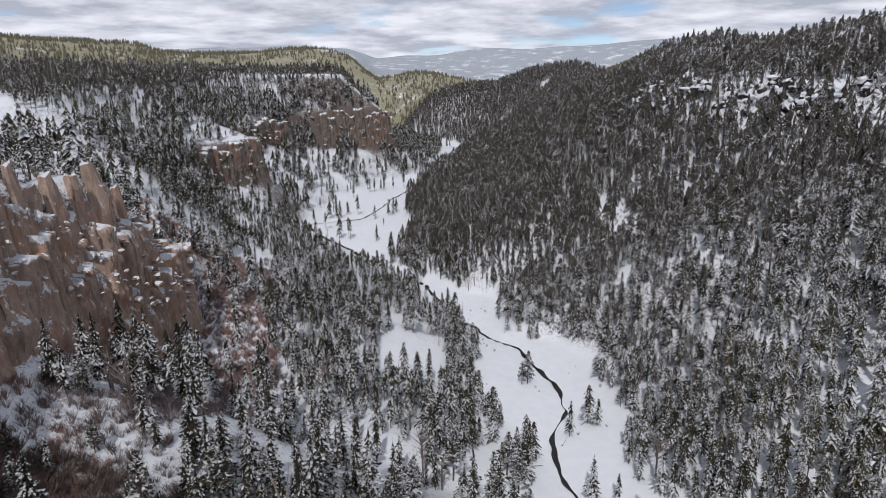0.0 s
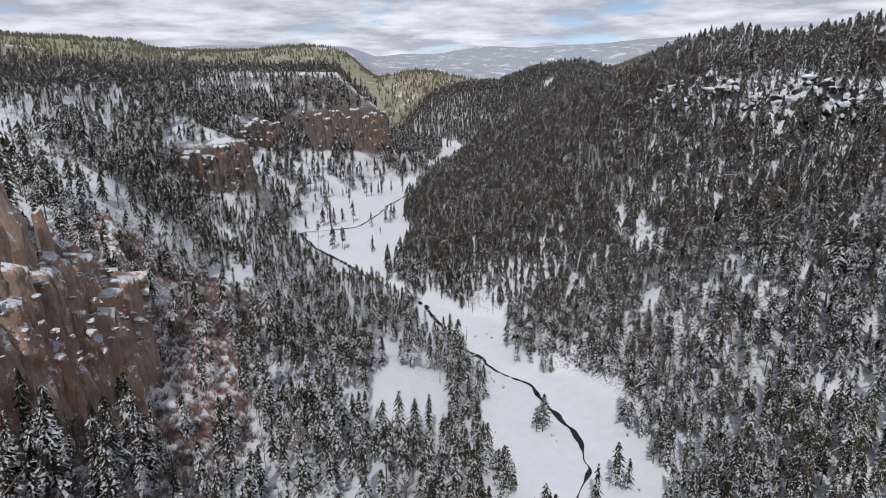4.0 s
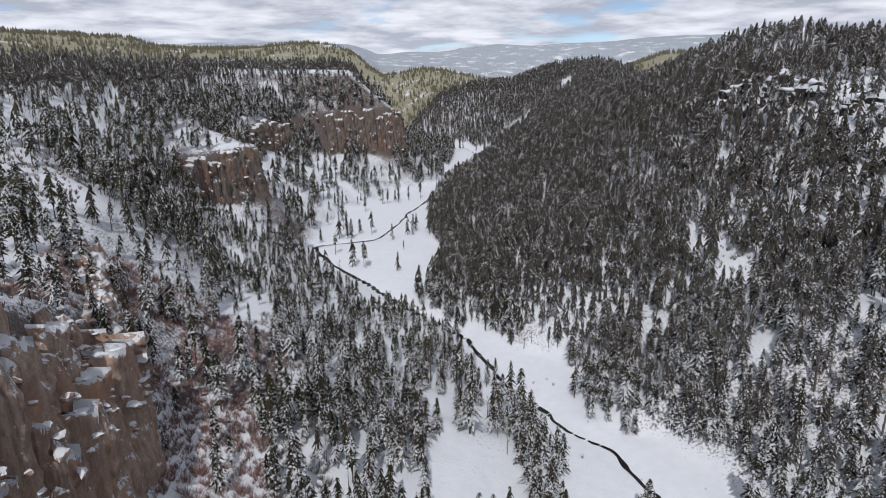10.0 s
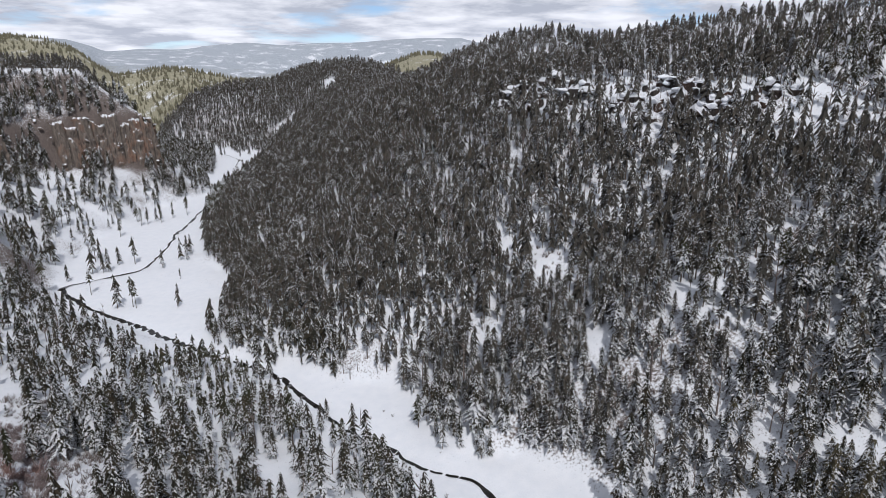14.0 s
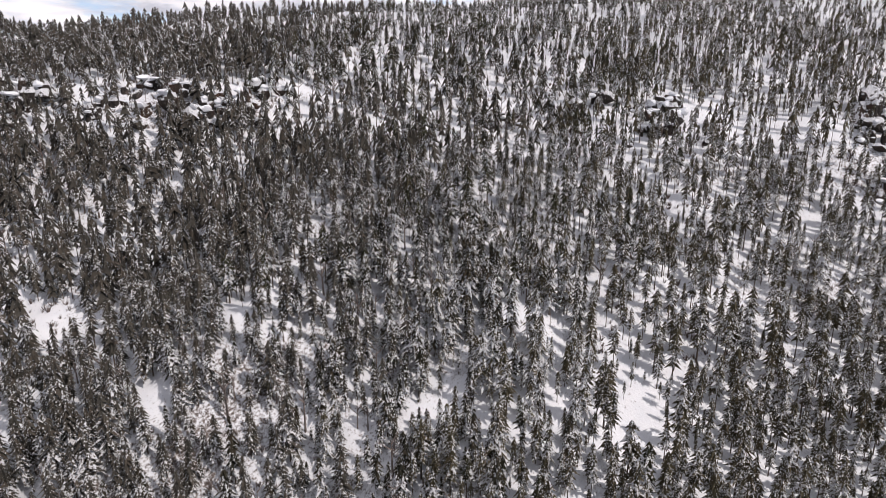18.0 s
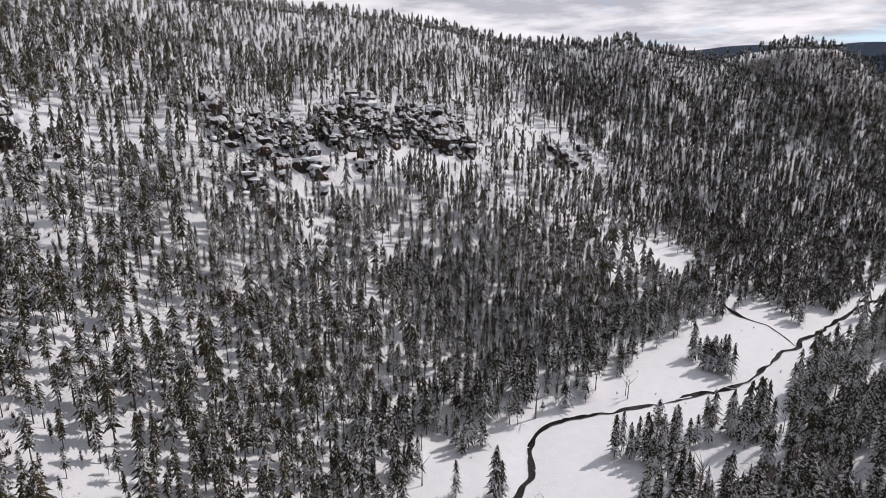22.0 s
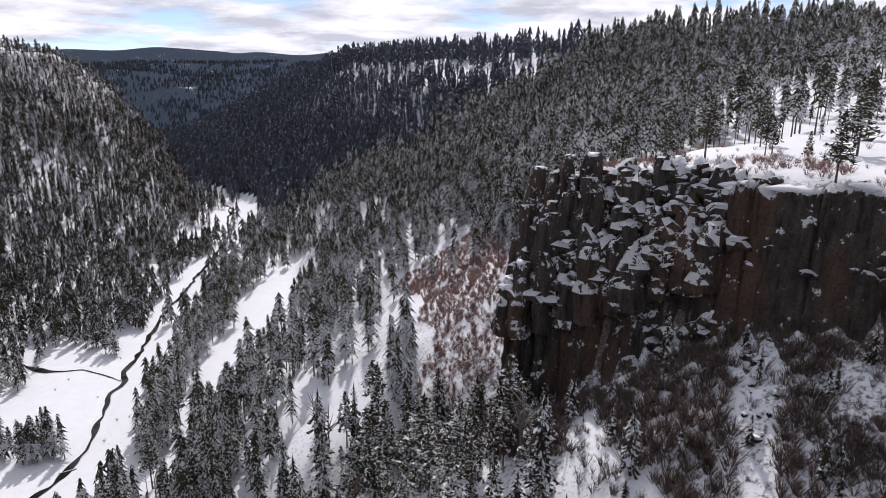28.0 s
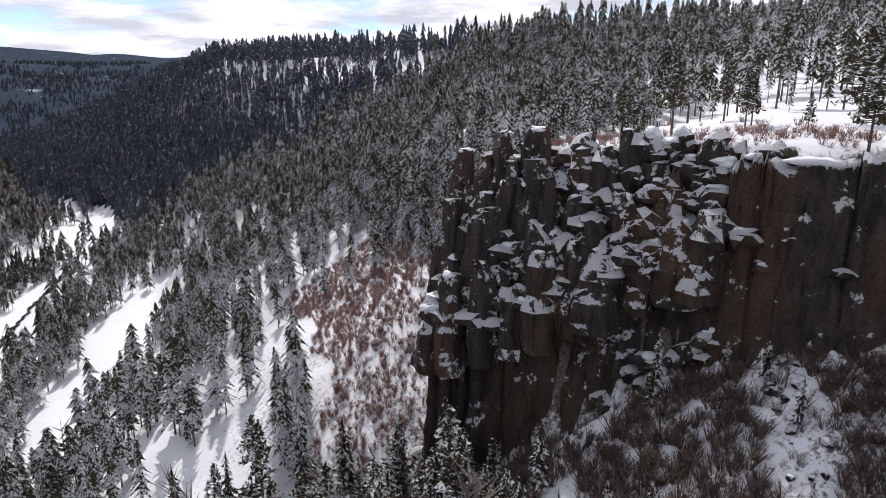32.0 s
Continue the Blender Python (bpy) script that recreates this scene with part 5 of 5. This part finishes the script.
# ---- bushes ----
def build_bushes():
    rng = np.random.default_rng(29)

    def scatter(n, x0, x1, y0, y1, tall, rule):
        x, y = rng.uniform(x0, x1, n), rng.uniform(y0, y1, n)
        keep = rule(x, y) & (steepness(x, y) < 1.2)
        x, y = x[keep], y[keep]
        return np.stack([x, y, height(x, y) - 0.1, rng.uniform(0.6, 1.3, x.shape) * tall, rng.uniform(0.8, 1.5, x.shape), rng.uniform(0, 6, x.shape), rng.integers(0, 99, x.shape)], 1)

    gully = scatter(6000, -70, 30, -150, -24, 2.1, lambda x, y: (x > along(RIM_LEFT, y) - 4) & (x < along(FOOT_LEFT, y) + 34 + 10 * rough_field(x, y, 20, 61)) & (x + 0.25 * y < 5))
    plant_all("red_brush", RED_BUSH, gully, [M_RED], "leafless red-brown brush on a snowy gully slope", "brush")
    rim = scatter(2600, -190, -30, -60, 330, 1.7, lambda x, y: (x < along(RIM_LEFT, y) - 1) & (x > along(RIM_LEFT, y) - 45) & (rough_field(x, y, 16, 62) > -0.2))
    rim = np.concatenate([rim, scatter(3600, -130, -25, -60, 75, 1.7, lambda x, y: (x < along(RIM_LEFT, y) + 1) & (x > along(RIM_LEFT, y) - 22) & (rough_field(x, y, 9, 66) > -0.3))])
    plant_all("rim_brush", BUSH, rim, [M_RED], "low russet brush along the snowy cliff edge", "brush")
    slope = scatter(5000, -120, -20, 5, 400, 2.4, lambda x, y: (x > along(FOOT_LEFT, y)) & (x < np.minimum(along(TOE_LEFT, y) - 20, along(FOOT_LEFT, y) + 55)) & (rough_field(x, y, 22, 63) > -0.35))
    bench = scatter(4200, -260, -100, 150, 460, 2.4, lambda x, y: (x < along(RIM_LEFT, y) - 2) & (rough_field(x, y, 26, 67) > -0.5))
    plant_all("bench_brush", BUSH_FAR, bench, [M_TWIG], "leafless grey brush on the snowy bench above the cliff", "brush")
    hill = scatter(5000, 60, 400, 230, 620, 2.6, lambda x, y: (x > along(TOE_RIGHT, y) + 6) & (x < along(CREST_RIGHT, y)) & (rough_field(x, y, 30, 68) > -0.2))
    plant_all("slope_brush", BUSH_FAR, hill, [M_TWIG], "leafless grey understorey brush below the trees", "brush")
    under = scatter(9000, 180, 470, -740, 200, 3.0, lambda x, y: (x > along(TOE_RIGHT, y) + 8) & (x < along(CREST_RIGHT, y)) & (rough_field(x, y, 26, 72) > np.where(y < -100, -0.5, 0.15)))
    plant_all("thicket", BUSH_FAR, under, [M_DARK_TWIG], "leafless red-brown thickets under the trees of the sunny slope", "brush")
    scree = scatter(8500, -100, 0, -20, 110, 3.0, lambda x, y: (x > along(FOOT_LEFT, y)) & (x < along(FOOT_LEFT, y) + 45) & (rough_field(x, y, 14, 65) > -0.3) & (np.abs(x + 66 - 0.6 * (y - 30)) > 4.5 + 2 * rough_field(x, y, 5, 70)))
    plant_all("scree_brush", BUSH, scree, [M_DARK_TWIG], "dense leafless brown brush on the snowy scree below the cliff", "brush")
    thicket = scatter(12000, -175, -40, 85, 375, 2.6, lambda x, y: (x > along(FOOT_LEFT, y) - np.where(y > 268, 45, 3)) & (x < along(FOOT_LEFT, y) + 36) & (rough_field(x, y, 17, 69) > -0.45))
    russet = (rough_field(thicket[:, 0], thicket[:, 1], 26, 71) > 0.15) | (thicket[:, 0] < along(FOOT_LEFT, thicket[:, 1]) + 9)
    plant_all("russet_brush", BUSH, thicket[russet], [M_RED], "dense leafless russet brush below the rust-brown cliff", "brush")
    plant_all("mauve_brush", BUSH, thicket[~russet], [M_MAUVE], "dense leafless grey-mauve brush on the snowy slope below the cliff", "brush")
    plant_all("grey_brush", BUSH, slope, [M_TWIG], "leafless grey brush and saplings on the snowy slope", "brush")
    bank = scatter(900, -160, 220, -300, 640, 1.2, lambda x, y: (np.abs(x - creek_bed(y)) < 16) & (np.abs(x - creek_bed(y)) > 3.5) & (rough_field(x, y, 12, 64) > 0.25))
    plant_all("bank_brush", BUSH, bank, [M_TWIG], "thin leafless willow brush along the creek", "brush")


build_bushes()


# ---- single things on the canyon floor and slopes ----
def log_mesh(rng, length, radius, sides=8):
    """A fallen trunk, tapered and slightly bent, lying along x."""
    bm = bmesh.new()
    rings = []
    for k in range(9):
        q = k / 8
        r = radius * (1 - 0.55 * q)
        off = 0.05 * length * math.sin(q * 2.4) * 0.4
        rings.append([bm.verts.new((length * (q - 0.5), off + r * math.cos(a) * rng.uniform(0.9, 1.1), r * math.sin(a) * rng.uniform(0.9, 1.1))) for a in np.arange(sides) * math.tau / sides])
    for a, b in zip(rings, rings[1:]):
        for s in range(sides):
            bm.faces.new((a[s], a[(s + 1) % sides], b[(s + 1) % sides], b[s]))
    bm.faces.new(rings[0][::-1])
    bm.faces.new(rings[-1])
    return bm


def snow_strip(rng, length, radius):
    """The ridge of snow on a log."""
    bm = bmesh.new()
    rows = []
    for k in range(9):
        q = k / 8
        r = radius * (1 - 0.55 * q)
        off = 0.05 * length * math.sin(q * 2.4) * 0.4
        rows.append([bm.verts.new((length * 0.96 * (q - 0.5), off + r * y, r * z * rng.uniform(0.95, 1.15))) for y, z in ((-0.85, 0.55), (-0.5, 1.15), (0, 1.4), (0.5, 1.15), (0.85, 0.55))])
    for a, b in zip(rows, rows[1:]):
        for s in range(4):
            bm.faces.new((a[s], a[s + 1], b[s + 1], b[s]))
    return bm


def build_logs():
    rng = np.random.default_rng(37)
    for x, y, turn, length, radius in ((146, -70, 70, 9.0, 0.45), (36, 214, 5, 8.0, 0.35), (52, 232, 60, 6.0, 0.3), (120, 60, 35, 8.0, 0.35), (138, -98, 20, 6.5, 0.3), (20, 356, 40, 7.0, 0.35)):
        z = max(float(height(x + d * math.cos(radians(turn)), y + d * math.sin(radians(turn)))) for d in (-length / 2.2, length / 2.2))
        base = new("fallen_log")
        base.matrix_basis = pose(x, y, z + radius * 0.55, 0, 0, turn)
        tagged(base, "snow-topped fallen tree trunk lying by the creek", "log", "fallen logs")
        part("trunk", log_mesh(rng, length, radius), M_BARK, base)
        part("snow_cap", snow_strip(rng, length, radius), M_SNOW, base, "ridge of white snow")


def snag_parts(rng, base, tall, limbs):
    """A dead standing tree: a bare tapered trunk and stubs of limbs."""
    bm = bmesh.new()
    rings = []
    for k in range(8):
        q = k / 7
        r = 0.2 * (1 - 0.9 * q) + 0.02
        rings.append([bm.verts.new((r * math.cos(a) + 0.12 * math.sin(q * 3), r * math.sin(a), tall * q)) for a in np.arange(6) * math.tau / 6])
    for a, b in zip(rings, rings[1:]):
        for s in range(6):
            bm.faces.new((a[s], a[(s + 1) % 6], b[(s + 1) % 6], b[s]))
    trunk = part("trunk", bm, M_BARK, base)
    for _ in range(limbs):
        bm = bmesh.new()
        z, a = tall * rng.uniform(0.25, 0.95), rng.uniform(0, math.tau)
        out = (1 - z / tall) * tall * 0.22 + 0.5
        c, s = math.cos(a), math.sin(a)
        p = [bm.verts.new(v) for v in ((0.06 * s, -0.06 * c, z), (-0.06 * s, 0.06 * c, z), (0, 0, z + 0.12), (out * c, out * s, z - out * 0.12))]
        for f in ((0, 1, 3), (1, 2, 3), (2, 0, 3)):
            bm.faces.new([p[i] for i in f])
        part("limb", bm, M_SNOW if rng.uniform() < 0.4 else M_BARK, trunk)


def build_snags():
    rng = np.random.default_rng(41)
    for x, y, tall, limbs in ((13, 384, 9, 3), (-92, 176, 15, 26), (58, 200, 8, 6), (-84, 300, 12, 12), (-30, 20, 12, 14), (108, 44, 10, 8), (176, -20, 11, 8), (-70, 250, 13, 14), (80, 330, 10, 6), (-62, 345, 12, 10)):
        base = new("dead_tree")
        base.matrix_basis = pose(x, y, float(height(x, y)) - 0.3, 0, 0, rng.uniform(0, 360))
        tagged(base, "bare dead standing tree with short snowy limbs", "tree", "dead trees")
        snag_parts(rng, base, tall, limbs)


def build_boulders():
    rng = np.random.default_rng(43)
    for k in range(64):
        if k < 30:
            x, y = rng.normal(-108, 13), rng.normal(300, 16)
        else:
            y = rng.uniform(26, 56)
            x = -66 + 0.6 * (y - 30) + rng.normal() * 3
        if steepness(np.array([x]), np.array([y]))[0] > 1.3:
            continue
        size = rng.uniform(0.6, 2.4) if k < 30 else rng.uniform(0.5, 1.5)
        z = float(height(x, y))
        ob = new("boulder")
        tagged(ob, "dark angular boulder capped with snow on the slope", "boulder", "boulders below the cliffs")
        ob.matrix_basis = pose(x, y, z + size * 0.2)
        part("stone", boulder(rng, (0, 0, 0), size), M_GREY_ROCK, ob, "", False)
        bm = boulder(rng, (0, 0, size * 0.42), size * 0.66, 0.4)
        part("snow_cap", bm, M_SNOW, ob, "rounded cap of snow")


def build_meadow_bushes():
    rng = np.random.default_rng(47)
    first = {}
    spots = [(22, 281), (14, 303), (72, 262), (12, 250), (50, 310)]
    while len(spots) < 70:
        y = rng.uniform(-240, 420)
        x = creek_bed(np.array([y]))[0] + rng.choice([-1, 1]) * rng.uniform(4, 30)
        if along(TOE_LEFT, y) < x < along(TOE_RIGHT, y):
            spots.append((float(x), float(y)))
    for x, y in spots:
        k = int(rng.integers(len(BUSH)))
        m = pose(x, y, float(height(x, y)) - 0.05, 0, 0, rng.uniform(0, 360))
        tall = rng.uniform(0.9, 2.2)
        if k not in first:
            v, f, _ = BUSH[k]
            ob = first[k] = new("willow_bush", raw_mesh("willow_bush", v, f, [M_TWIG]))
            tagged(ob, "small leafless grey willow bush in deep snow", "bush", "willow bushes by the creek")
            ob.matrix_basis = m
        else:
            ob = copy_thing(first[k], m)
        ob.scale = (tall, tall, tall)


def build_aspens():
    """Leafless aspens, each with its trunk and single branches."""
    rng = np.random.default_rng(53)
    first = []
    for k in range(3):
        base = new("bare_aspen")
        tagged(base, "leafless pale grey aspen with thin upright branches", "tree", "bare aspens on the slope")
        trunk = bmesh.new()
        rings = [[trunk.verts.new((r * math.cos(a) + lean, r * math.sin(a), z)) for a in np.arange(6) * math.tau / 6] for z, r, lean in ((0, 0.14, 0), (3, 0.11, 0.1), (6, 0.07, 0.05), (9, 0.03, 0.15))]
        for p, q in zip(rings, rings[1:]):
            for s in range(6):
                trunk.faces.new((p[s], p[(s + 1) % 6], q[(s + 1) % 6], q[s]))
        stem = part("trunk", trunk, M_TWIG, base)
        for _ in range(9):
            z, a, out = rng.uniform(3, 8), rng.uniform(0, math.tau), rng.uniform(0.8, 1.7)
            bm = bmesh.new()
            c, s = math.cos(a), math.sin(a)
            p = [bm.verts.new(v) for v in ((0.04 * s, -0.04 * c, z), (-0.04 * s, 0.04 * c, z), (0, 0, z + 0.09), (out * c, out * s, z + out * 1.2))]
            for f in ((0, 1, 3), (1, 2, 3), (2, 0, 3)):
                bm.faces.new([p[i] for i in f])
            part("branch", bm, M_TWIG, stem)
        first.append(base)
    spots = []
    while len(spots) < 36:
        y = rng.uniform(200, 340)
        x = rng.uniform(-95, -45)
        if x > along(FOOT_LEFT, y) + 8:
            spots.append((x, y))
    for n, (x, y) in enumerate(spots):
        m = pose(x, y, float(height(x, y)) - 0.2, 0, 0, rng.uniform(0, 360))
        ob = first[n] if n < 3 else copy_thing(first[n % 3], m)
        ob.matrix_basis = m
        k = rng.uniform(0.7, 1.25)
        ob.scale = (k, k, k)


build_aspens()
build_logs()
build_snags()
build_boulders()
build_meadow_bushes()
